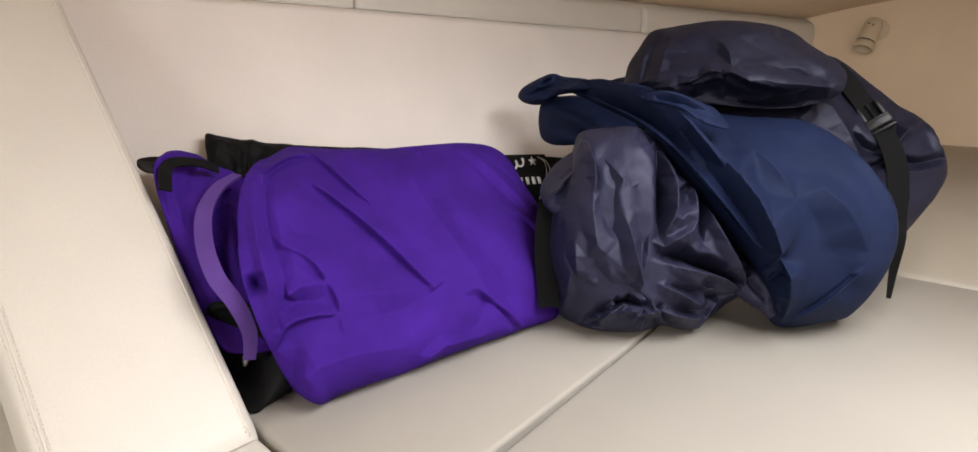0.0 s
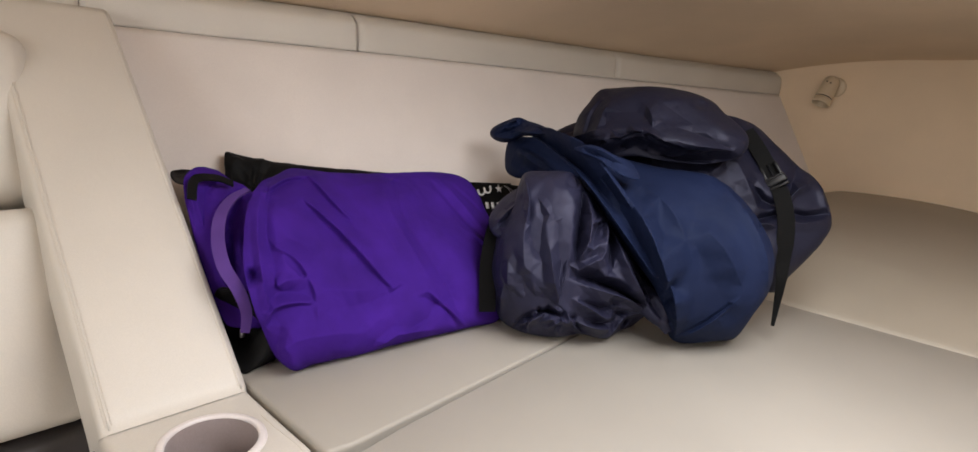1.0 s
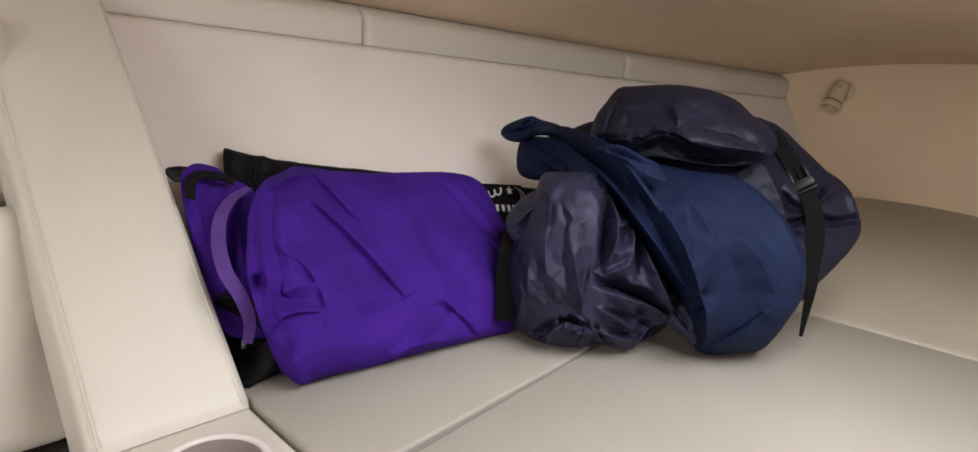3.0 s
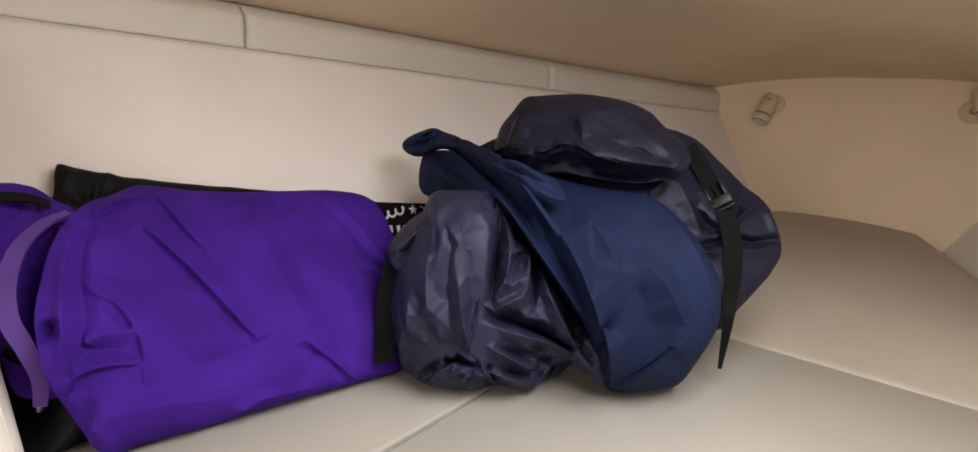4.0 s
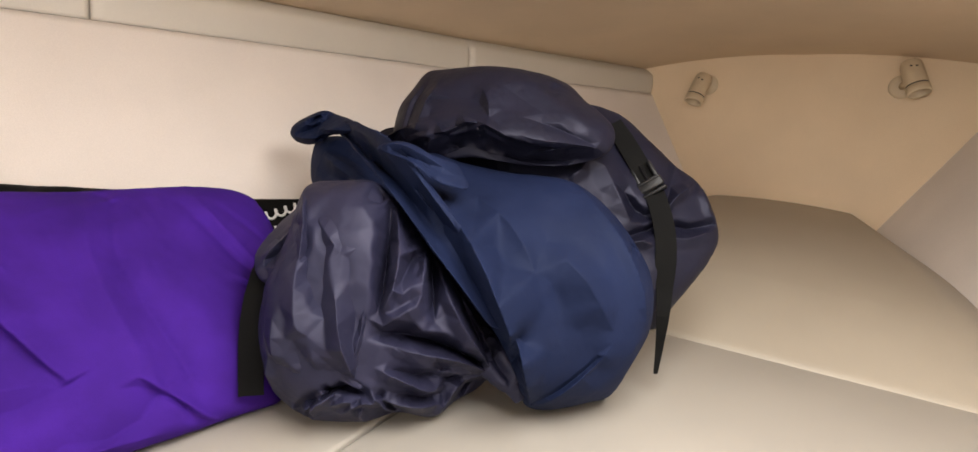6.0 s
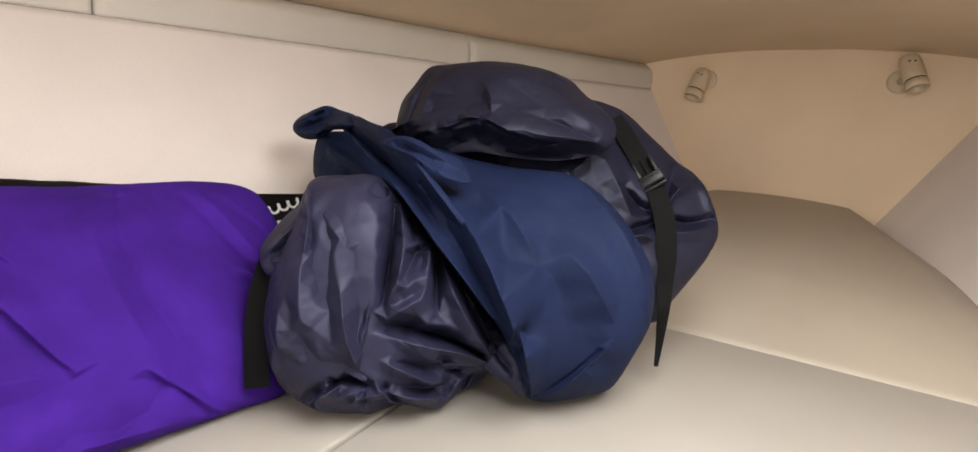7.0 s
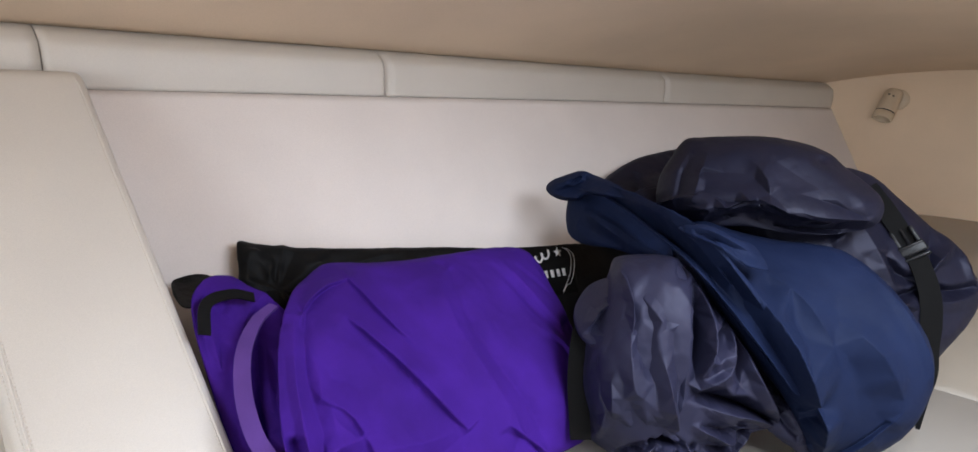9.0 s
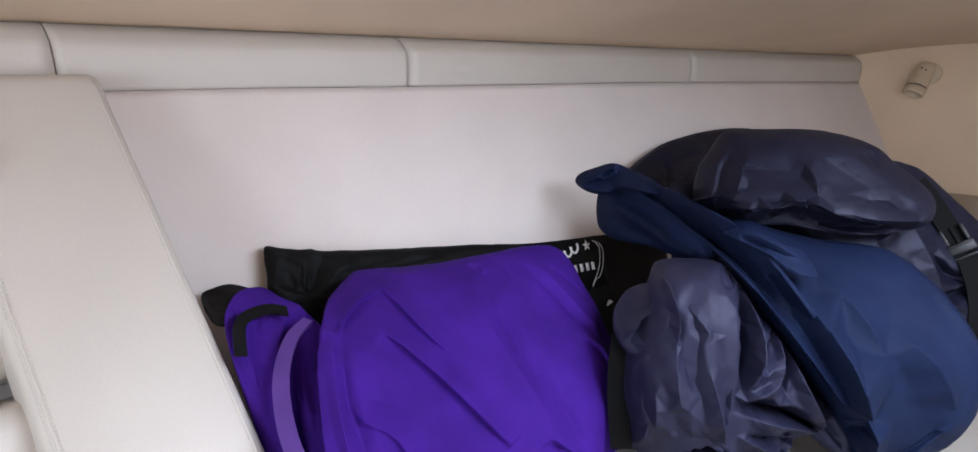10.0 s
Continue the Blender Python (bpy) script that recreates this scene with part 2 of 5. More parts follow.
tagged(part("berth_cushion", slab_bm(port_outline(), -0.09, 0.0, 0.005), SEAT_DIM), "cream vinyl berth cushion under the bags", "cushion")
mid = [(0.262, seam_y(0.262) - 0.012), (0.35, seam_y(0.35) - 0.005), (0.7, seam_y(0.7) - 0.0015), (1.185, seam_y(1.185) - 0.0015)]
mid = mid[::-1] + [(0.262, -0.35), (0.262, -0.56), (0.5, -hull(0.5, 0) + 0.01), (0.9, -hull(0.9, 0) + 0.01), (1.215, -hull(1.215, 0) + 0.01)]
tagged(part("berth_cushion", slab_bm(mid, -0.09, 0.0, 0.005), SEAT_DIM), "wide cream vinyl cushion filling the middle of the berth", "cushion")


def bow_cushion(a, b):
    x0 = 1.191
    x = x0 + a * (BOW - 0.004 - x0)
    rise = 0.135 * (1 - math.exp(-(x - x0) / 0.34)) / (1 - math.exp(-(BOW - x0) / 0.34))
    k = 2 * b - 1
    half = hull(x, 0.08) - 0.003
    z = rise + 0.012 * (1 - k * k) * min(1, (x - x0) / 0.2) - 0.03 * max(0, abs(k) - 0.8) / 0.2 * min(1, (x - x0) / 0.3)
    lip = min(1, (x - x0) / 0.012)
    z -= 0.012 * (1 - math.sqrt(max(0, 1 - (1 - lip) ** 2)))
    return (x + 0.03 * (-k * 0.5) * (1 - a), k * half, z)


bm = grid_bm(120, 40, bow_cushion)
ext = bmesh.ops.extrude_face_region(bm, geom=list(bm.faces))
for v in ext["geom"]:
    if isinstance(v, bmesh.types.BMVert):
        v.co.z = -0.09
bmesh.ops.recalc_face_normals(bm, faces=bm.faces)
tagged(part("bow_cushion", bm, SEAT_WARMED), "cream vinyl cushion rising towards the bow, tinted for the warm light there", "cushion")
base = [(0.29, 0.5), (0.29, -0.55)] + [(x, -hull(x, -0.3) + 0.02) for x in (0.6, 1.2, 1.7)] + [(x, hull(x, -0.3) - 0.02) for x in (1.7, 1.2, 0.6)]
tagged(part("berth_base", slab_bm(base, -0.50, -0.092, 0.01), GEL), "white moulded base under the berth cushions", "berth", kind="structure")

# sloping padded end panel with the cup holder
SL = radians(44)
KX, KY = 0.265, 0.355
PADM = Matrix.Translation((KX, KY, 0)) @ Matrix.Rotation(SL, 4, "X")
end_panel = thing("end_panel", "sloping cream vinyl padded panel with stitched edges and cup holder", "panel")
PW, PL = 0.153, 0.648


def pad_fn(a, b):
    """Across, up and out of the slope: a padded face rolling over at its edges and its top."""
    r = 0.011
    s = (a - 0.5) * 2
    wx = PW / 2
    edge = max(0, abs(s) - (1 - r / wx)) / (r / wx)
    ang = edge * math.pi / 2 * 1.25
    x = math.copysign((wx - r) + r * math.sin(min(ang, math.pi / 2)), s) if edge else s * wx
    z = -r * (1 - math.cos(min(ang, math.pi / 2))) - 0.055 * max(0, edge - 0.8) / 0.2
    top = max(0, b - 0.93) / 0.07
    y = b / 0.93 * (PL - 0.03) if top == 0 else PL - 0.03 + 0.03 * math.sin(top * math.pi / 2)
    z -= 0.03 * (1 - math.cos(top * math.pi / 2))
    z += 0.004 * math.sin(math.pi * min(1, b)) * (1 - s * s)
    z -= 0.004 * max(0, 1 - b / 0.015)
    return PADM @ Vector((x - PW / 2, y, z))


part("pad", grid_bm(72, 90, pad_fn), VINYL, end_panel)


def stitches(line, off, n, name="stitching"):
    bm = bmesh.new()
    for k in range(n):
        a, b = Vector(line(k / n)), Vector(line((k + 0.62) / n))
        d = (b - a)
        m = Matrix.Translation((a + b) / 2) @ d.to_track_quat("X", "Z").to_matrix().to_4x4()
        q = box_bm(d.length, 0.0008, 0.0006, 0)
        bmesh.ops.transform(q, matrix=m, verts=q.verts)
        me = bpy.data.meshes.new("t")
        q.to_mesh(me)
        q.free()
        bm.from_mesh(me)
        bpy.data.meshes.remove(me)
    return bm


for a, da in ((0.055, 0.0), (0.055, 0.022), (0.945, 0.022)):
    part("stitching", stitches(lambda s, a=a, da=da: pad_fn(a + math.copysign(da, 0.5 - a), 0.012 + 0.9 * s) + PADM.to_3x3() @ Vector((0, 0, 0.0001)), 0, 150), THREAD, end_panel)
for a in (0.066, 0.934):
    part("seam", tube_bm([pad_fn(a, 0.006 + 0.93 * k / 60) - PADM.to_3x3() @ Vector((0, 0, 0.0004)) for k in range(61)], 0.0014, 8), VINYL, end_panel)

# flat tray at its foot, round the cup
CX, CY, CR = 0.193, 0.284, 0.0525


def tray_edge(ang):
    """Distance from the cup's middle to the tray's rounded outline."""
    x0, x1, y0, y1, r = KX - PW, KX, 0.175, KY + 0.012, 0.045
    lo, hi = 0.0, 0.4
    for _ in range(26):
        m = (lo + hi) / 2
        x, y = CX + m * math.cos(ang), CY + m * math.sin(ang)
        inside = x0 < x < x1 and y0 < y < y1
        if inside and y < y0 + r:
            if x > x1 - r:
                inside = math.hypot(x - (x1 - r), y - (y0 + r)) < r
            elif x < x0 + r:
                inside = math.hypot(x - (x0 + r), y - (y0 + r)) < r
        lo, hi = (m, hi) if inside else (lo, m)
    return lo


TRAY_Z = -0.004


def tray_fn(a, b):
    ang = a * math.tau
    R1, R0 = tray_edge(ang), CR - 0.004
    if b < 0.6:
        r, z = R0 + (R1 - 0.010 - R0) * b / 0.6, TRAY_Z
    elif b < 0.85:
        q = (b - 0.6) / 0.25 * math.pi / 2
        r, z = R1 - 0.010 + 0.010 * math.sin(q), TRAY_Z - 0.010 * (1 - math.cos(q))
    else:
        r, z = R1, TRAY_Z - 0.010 - (b - 0.85) / 0.15 * 0.09
    return (CX + r * math.cos(ang), CY + r * math.sin(ang), z)


part("tray", grid_bm(181, 40, tray_fn), VINYL, end_panel)


def tray_stitch(s):
    ang = -2.9 + 3.2 * s
    r = tray_edge(ang) - 0.013
    return (CX + r * math.cos(ang), CY + r * math.sin(ang), TRAY_Z + 0.0002)


part("stitching", stitches(tray_stitch, 0, 90), THREAD, end_panel)


def lathe(profile, n=64, at=(0, 0, 0)):
    return grid_bm(n + 1, len(profile), lambda a, b: (at[0] + profile[round(b * (len(profile) - 1))][0] * math.cos(a * math.tau),
                                                      at[1] + profile[round(b * (len(profile) - 1))][0] * math.sin(a * math.tau),
                                                      at[2] + profile[round(b * (len(profile) - 1))][1]))


cup = part("cup_holder", lathe([(0.044, 0.002), (0.0435, -0.002), (0.042, -0.03), (0.040, -0.06), (0.038, -0.078), (0.034, -0.083), (0.015, -0.084), (0.0001, -0.084)], 64, (CX, CY, TRAY_Z)), CUPGREY, end_panel, "mauve-grey plastic cup holder")
part("rim", lathe([(0.0435, 0.000), (0.044, 0.0028), (0.046, 0.0036), (0.050, 0.0030), (0.0522, 0.0015), (0.0527, -0.001)], 96, (CX, CY, TRAY_Z)), CUPRIM, cup, "white plastic ring")
wedge = bmesh.new()
q = [(KX - 0.012, KY + 0.004, -0.09), (KX - 0.012, 0.86, -0.09), (KX - 0.012, 0.86, 0.42), (KX - 0.012, 0.80, 0.40), (KX - 0.012, KY + 0.05, 0.0)]
va = [wedge.verts.new(p) for p in q]
vb = [wedge.verts.new((p[0] - PW + 0.03, p[1], p[2])) for p in q]
wedge.faces.new(va)
wedge.faces.new(vb[::-1])
for k in range(5):
    wedge.faces.new((va[k], vb[k], vb[(k + 1) % 5], va[(k + 1) % 5]))
bmesh.ops.recalc_face_normals(wedge, faces=wedge.faces)
part("backing", wedge, VINYL, end_panel, smooth=False)


# settee cushions aft of the panel
def lean_cushion(name, x0, x1, y0, z0, y1, z1, depth, r, label):
    lean = math.atan2(y1 - y0, z1 - z0)
    h = math.hypot(y1 - y0, z1 - z0)
    m = Matrix.Translation((x0, y0, z0)) @ Matrix.Rotation(-lean, 4, "X") @ Matrix.Translation(((x1 - x0) / 2, depth / 2, h / 2))
    bm = box_bm(x1 - x0, depth, h, r, 6)
    bmesh.ops.subdivide_edges(bm, edges=[e for e in bm.edges if e.calc_length() > 0.08], cuts=10, use_grid_fill=True)
    for v in bm.verts:
        k = max(0, 1 - (2 * v.co.z / h) ** 2) * max(0, 1 - (2 * v.co.x / (x1 - x0)) ** 4)
        v.co.y += math.copysign(0.010 * k, v.co.y)
    bmesh.ops.transform(bm, matrix=m, verts=bm.verts)
    return tagged(part(name, bm, VINYL), label, "cushion")


lean_cushion("settee_cushion", -0.62, 0.141, 0.485, -0.050, 0.585, 0.192, 0.11, 0.022, "cream vinyl lower back cushion beside the end panel")
lean_cushion("settee_cushion", -0.62, 0.146, 0.637, 0.185, 0.722, 0.40, 0.10, 0.032, "rounded cream vinyl upper back cushion beside the end panel")
tagged(part("seat_plinth", box_bm(0.78, 0.42, 0.40, 0.012, 3, Matrix.Translation((-0.252, 0.70, -0.268))), GREYBASE), "dark grey moulded base under the settee cushions", "plinth")

# the after bulkhead with the open companionway
aft = thing("wall_aft", "white moulded bulkhead with an open companionway", "wall", kind="structure")
for sx, y, z, sy, sz in ((0.03, 0.82, 0.1, 0.75, 1.3), (0.03, -0.82, 0.1, 0.75, 1.3), (0.03, 0.0, -0.36, 0.9, 0.33)):
    part("panel", box_bm(sx, sy, sz, 0.004, 2, Matrix.Translation((-1.19, y, z))), GEL, aft)


# swivelling reading lamps on the bow bulkhead
def reading_lamp(at, way, foot, label):
    """A round head with a grooved collar, pointing along way, on a round foot."""
    root = thing("reading_lamp", label, "lamp", "reading lamps at the bow")
    root.location = at
    q = lathe([(0.0001, 0.011), (0.024, 0.011), (0.028, 0.008), (0.030, 0.0)], 40)
    bmesh.ops.transform(q, matrix=Matrix.Translation((2.066 - at[0], *foot)) @ Matrix.Rotation(radians(-90), 4, "Y"), verts=q.verts)
    base = part("base", q, LAMPMAT, root)
    d = Vector(way).normalized()
    turn = d.to_track_quat("Z", "X").to_matrix().to_4x4()
    profile = [(0.0001, -0.046), (0.010, -0.0455), (0.018, -0.042), (0.0215, -0.036), (0.0235, -0.026), (0.0245, 0.018), (0.0245, 0.0205),
               (0.0228, 0.0212), (0.0228, 0.0248), (0.0248, 0.0256), (0.0252, 0.040), (0.0244, 0.0435), (0.0215, 0.0440), (0.0205, 0.040), (0.0190, 0.020), (0.0001, 0.018)]
    q = lathe(profile, 40)
    bmesh.ops.transform(q, matrix=turn, verts=q.verts)
    head = part("head", q, LAMPMAT, root)
    q = lathe([(0.0232, 0.0214), (0.02345, 0.023), (0.0232, 0.0246)], 40)
    bmesh.ops.transform(q, matrix=turn, verts=q.verts)
    part("groove", q, GREYBASE, head, "dark groove round the head")
    arm = Vector((2.060 - at[0], *foot))
    part("arm", tube_bm([arm, arm * 0.6, arm * 0.2], 0.009, 10), LAMPMAT, base)
    front = d.cross((0, 1, 0)).normalized()
    front = front if front.x < 0 else -front
    side = d.cross(front).normalized()
    for a in (-0.006, 0.005):
        m = Matrix.Translation(front * 0.0238 + side * a - d * (0.019 + a * 0.3))
        part("mark", box_bm(0.003, 0.0055, 0.0035, 0.001, 1, m), GREYBASE, head)
    return root


reading_lamp((2.016, 0.252, 0.436), (-0.42, 0.16, -0.9), (-0.012, 0.014), "small beige plastic reading lamp pointing down from the bow bulkhead")
reading_lamp((2.012, -0.242, 0.486), (-0.35, -0.36, -0.86), (0.020, -0.020), "small beige plastic reading lamp tilted outwards on the bow bulkhead")

# ---- cloth: soft bodies with folds ----
EYE = np.array((0.15, -0.2, 0.36))


def lattice(i, j, k, seed):
    h = (i * 374761393 + j * 668265263 + k * 2147483647 + seed * 974634777) & 0xFFFFFFFF
    h = ((h ^ (h >> 13)) * 1274126177) & 0xFFFFFFFF
    return ((h ^ (h >> 16)) & 0xFFFF) / 32767.5 - 1


def waves(p, size, seed=0):
    """Smooth noise in -1..1 with lumps of about that size."""
    q = p / np.array(size)
    i = np.floor(q).astype(np.int64)
    f = q - i
    f = f * f * f * (f * (f * 6 - 15) + 10)
    out = 0
    for a in (0, 1):
        for b in (0, 1):
            for c in (0, 1):
                w = (f[..., 0] if a else 1 - f[..., 0]) * (f[..., 1] if b else 1 - f[..., 1]) * (f[..., 2] if c else 1 - f[..., 2])
                out = out + w * lattice(i[..., 0] + a, i[..., 1] + b, i[..., 2] + c, seed)
    return out


def normals(p, closed=True):
    """Outward normals of a grid of points whose first index runs round."""
    du = np.roll(p, -1, 0) - np.roll(p, 1, 0) if closed else np.gradient(p, axis=0)
    dv = np.gradient(p, axis=1)
    n = np.cross(du, dv)
    n /= np.maximum(np.linalg.norm(n, axis=-1, keepdims=True), 1e-12)
    mid = p.reshape(-1, 3).mean(0)
    if ((p - mid) * n).sum() < 0:
        n = -n
    return n


def pillow(rim, centre, bulge, back=0.3, full=2.2, size=360, wrap=1.22):
    """A stuffed shape: a closed rim, swelling by the vector bulge in front and less behind.
    Gives its front, as a square sheet that reaches a little round the rim, and the rest of its back."""
    n, ns = len(rim), 720
    loop = np.array(spline(list(rim[-2:]) + list(rim) + list(rim[:3]), ns * 4 + 1))
    k0, k1 = 2 / (n + 4), (n + 2) / (n + 4)
    s = np.linspace(k0, k1, ns, endpoint=False) * (ns * 4)
    loop = np.stack([np.interp(s, np.arange(ns * 4 + 1), loop[:, c]) for c in range(3)], -1)
    closed = np.concatenate([loop, loop[:1]])
    step = np.concatenate([[0], np.cumsum(np.linalg.norm(np.diff(closed, axis=0), axis=1))])
    even = np.linspace(0, step[-1], ns, endpoint=False)
    loop = np.stack([np.interp(even, step, closed[:, c]) for c in range(3)], -1)
    soft = np.fft.fft(loop, axis=0)
    soft[3:-2] = 0
    soft = np.fft.ifft(soft, axis=0).real
    c, b = np.array(centre, float), np.array(bulge, float)
    soft = soft - soft.mean(0) + c
    loop, soft = np.concatenate([loop, loop[:1]]) - c, np.concatenate([soft, soft[:1]]) - c

    def at(tau, turn):
        r = np.sin(tau * np.pi / 2)
        h = np.maximum(0, 1 - np.abs(r) ** full) ** 0.5 * np.where(tau > 1, -back, 1)
        k = (r ** 3)[..., None]
        f = np.mod(turn, 1) * ns
        i = np.minimum(f.astype(int), ns - 1)
        w = (f - i)[..., None]
        ring = (soft[i] * (1 - w) + soft[i + 1] * w) * (1 - k) + (loop[i] * (1 - w) + loop[i + 1] * w) * k
        return c + ring * r[..., None] + b * h[..., None]

    u, v = np.meshgrid(np.linspace(-1, 1, size), np.linspace(-1, 1, size), indexing="ij")
    x, y = u * np.sqrt(1 - v * v / 2), v * np.sqrt(1 - u * u / 2)
    # even steps over the face, closer ones round the edge
    rho = np.hypot(x, y)
    brow = 2 / np.pi * math.asin(0.985)
    tau = np.where(rho < 0.84, 2 / np.pi * np.arcsin(np.minimum(rho / 0.84, 1) * 0.985), brow + (wrap - brow) * (rho - 0.84) / 0.16)
    front = at(tau, np.arctan2(y, x) / (2 * np.pi))
    tau, turn = np.meshgrid(np.linspace(wrap * 0.985, 1.999, 24), np.linspace(0, 1, 97), indexing="xy")
    return front, at(tau, turn)


def pull(x, i, j, rest, k):
    """Brings the points i and j (two views of the sheet) towards their distance rest."""
    d = x[j] - x[i]
    length = np.sqrt((d * d).sum(-1)) + 1e-9
    m = d * (0.5 * k * (length - rest) / length)[..., None]
    x[i] += m
    x[j] -= m


def pairs(n, di, dj):
    """Views of an n x n sheet that pair each point with the one di, dj on, in passes that touch no point twice."""
    out = []
    for ph in (0, 1):
        if di:
            ii = np.arange(n)
            ii = ii[(ii // di) % 2 == ph]
            ii = ii[ii + di < n]
            jj = np.arange(max(0, -dj), n - max(0, dj))
        else:
            ii = np.arange(n)
            jj = np.arange(n)
            jj = jj[(jj // dj) % 2 == ph]
            jj = jj[jj + dj < n]
        out.append((np.ix_(ii, jj), np.ix_(ii + di, jj + dj)))
    return out


def gather(p, at, count, reach, h, seed):
    """Uneven pleats that run out from a point where the cloth is drawn together."""
    at = np.array(at, float)
    d = p - at
    out = EYE - at
    out /= np.linalg.norm(out)
    a = np.cross(out, (0, 0, 1.0))
    a /= np.linalg.norm(a)
    b = np.cross(a, out)
    dist = np.linalg.norm(d, axis=-1)
    ang = np.arctan2((d * b).sum(-1), (d * a).sum(-1)) / (2 * np.pi)
    bend = 0.05 * waves(p, 0.09, seed)
    rng = np.random.RandomState(seed)
    cuts = np.sort((np.arange(count) + rng.uniform(-0.36, 0.36, count)) / count)
    ph = np.mod(ang + bend * np.clip(dist / reach, 0, 1), 1)
    x = np.interp(ph, np.concatenate([[cuts[-1] - 1], cuts, [cuts[0] + 1]]), np.arange(-1, count + 1))
    k = np.mod(np.floor(x).astype(int), count)
    f = x - np.floor(x)
    crest = (1 - np.abs(2 * f - 1)) ** 1.7 - 0.4
    size = rng.uniform(0.45, 1.0, count)[k]
    far = rng.uniform(0.5, 1.0, count)[k] * reach
    q = dist / (0.38 * far)
    return h * size * crest * q * np.exp(1 - q) * (dist < 3 * reach)


def settle(base, target, slack, rounds, give, grip, weight, start=None):
    """Lets a sheet that is larger than the shape it covers buckle into folds.
    slack: how much longer it is level, upright; give: how far it may leave the shape; grip: how it holds its target folds."""
    n = len(base)
    norm = normals(base, False)
    x = base + norm * target[..., None] if start is None else start.copy()
    sets = []
    for di, dj, k in ((1, 0, 0.9), (0, 1, 0.9), (1, 1, 0.25), (1, -1, 0.25), (2, 0, 0.04), (0, 2, 0.04)):
        for i, j in pairs(n, di, dj):
            d = base[j] - base[i]
            length = np.sqrt((d * d).sum(-1)) + 1e-9
            up = (d[..., 2] / length) ** 2
            more = 1 + slack[0] * (1 - up) + slack[1] * up
            sets.append((i, j, length * more, k))
    edge = np.ones((n, n))
    ramp = np.minimum(np.arange(n), np.arange(n)[::-1]) / (0.06 * n)
    edge = np.clip(np.minimum(ramp[:, None], ramp[None, :]), 0, 1)
    for _ in range(rounds):
        x[..., 2] -= weight * edge
        for i, j, rest, k in sets:
            pull(x, i, j, rest, k)
        off = x - base
        up = (off * norm).sum(-1)
        side = off - norm * up[..., None]
        up = up + (target - up) * grip
        up = np.clip(up, -give[0] + np.minimum(target, 0), give[1] + np.maximum(target, 0))
        side *= 0.97
        x = base + norm * (up * edge + 0 * (1 - edge))[..., None] + side * edge[..., None]
        x[..., 2] = np.maximum(x[..., 2], 0.0012)
    return x


def finer(x):
    """Twice as fine a sheet."""
    n = len(x)
    t = np.linspace(0, n - 1, 2 * n - 1)
    i = np.minimum(t.astype(int), n - 2)
    w = (t - i)[:, None, None]
    x = x[i] * (1 - w) + x[i + 1] * w
    w = (t - i)[None, :, None]
    return x[:, i] * (1 - w) + x[:, i + 1] * w


def drape(shape, folds, slack=(0.05, 0.05), give=(0.011, 0.015), grip=0.18, weight=0.0003, lumps=0.003, fine=0.0004, seed=1, rounds=(70, 30), crease=0.2):
    """The front of a soft body after it has settled, and its back."""
    front, rear = shape
    n = normals(front, False)
    target = lumps * waves(front, 0.09, seed + 7)
    for kind, line, w, h in folds:
        target = target + (gather(front, line[0], int(w), line[1][0], h, seed + int(w) * 3) if kind == "gather" else fold(front, n, kind, line, w, h))
    rough = front[::2, ::2]
    kick = 0.0016 * waves(rough, 0.022, seed + 1) + 0.0025 * waves(rough, 0.05, seed + 4)
    x = settle(rough, target[::2, ::2] + kick, slack, rounds[0], give, grip, weight)
    m = 2 * len(rough) - 1
    x = settle(front[:m, :m], target[:m, :m], slack, rounds[1], give, grip, weight, finer(x))
    # press the creases in once more, sharply
    crisp = 0
    for kind, line, w, h in folds:
        if kind in ("step", "valley", "ridge"):
            crisp = crisp + fold(x, None, kind, line, w * 0.45, h * crease)
    x = x + normals(x, False) * np.asarray(crisp)[..., None] if folds else x
    x = x + normals(x, False) * (fine * (waves(x, 0.012, seed + 2) + 0.5 * waves(x, 0.006, seed + 3)))[..., None]
    x[..., 2] = np.maximum(x[..., 2], 0.0012)
    rear = rear.copy()
    rear[..., 2] = np.maximum(rear[..., 2], 0.0016)
    return x, rear


def tube_body(line, radii, flat=0.7, ns=90, nl=160, turn=0.0):
    """A rolled fold of cloth along a curve, flattened, twisting by turn over its length."""
    c = np.array(spline(line, nl))
    rr = np.array([float(np.interp(k / (nl - 1), np.linspace(0, 1, len(radii)), radii)) for k in range(nl)])
    d = np.gradient(c, axis=0)
    d /= np.linalg.norm(d, axis=1, keepdims=True)
    v = c - EYE
    v /= np.linalg.norm(v, axis=1, keepdims=True)
    a = np.cross(d, v)
    a /= np.linalg.norm(a, axis=1, keepdims=True)
    b = np.cross(a, d)
    ph = np.linspace(0, 2 * np.pi, ns, endpoint=False)[:, None]
    tw = turn * np.linspace(0, 1, nl)[None]
    ca, sa = np.cos(ph), np.sin(ph)
    x, y = ca * np.cos(tw) - sa * flat * np.sin(tw), ca * np.sin(tw) + sa * flat * np.cos(tw)
    cap = np.sqrt(np.maximum(0, 1 - np.maximum(0, (np.abs(np.linspace(-1, 1, nl)) - 0.94) / 0.06) ** 2))
    rr = rr * cap
    return c[None] + rr[None, :, None] * (x[..., None] * a[None] + y[..., None] * b[None])


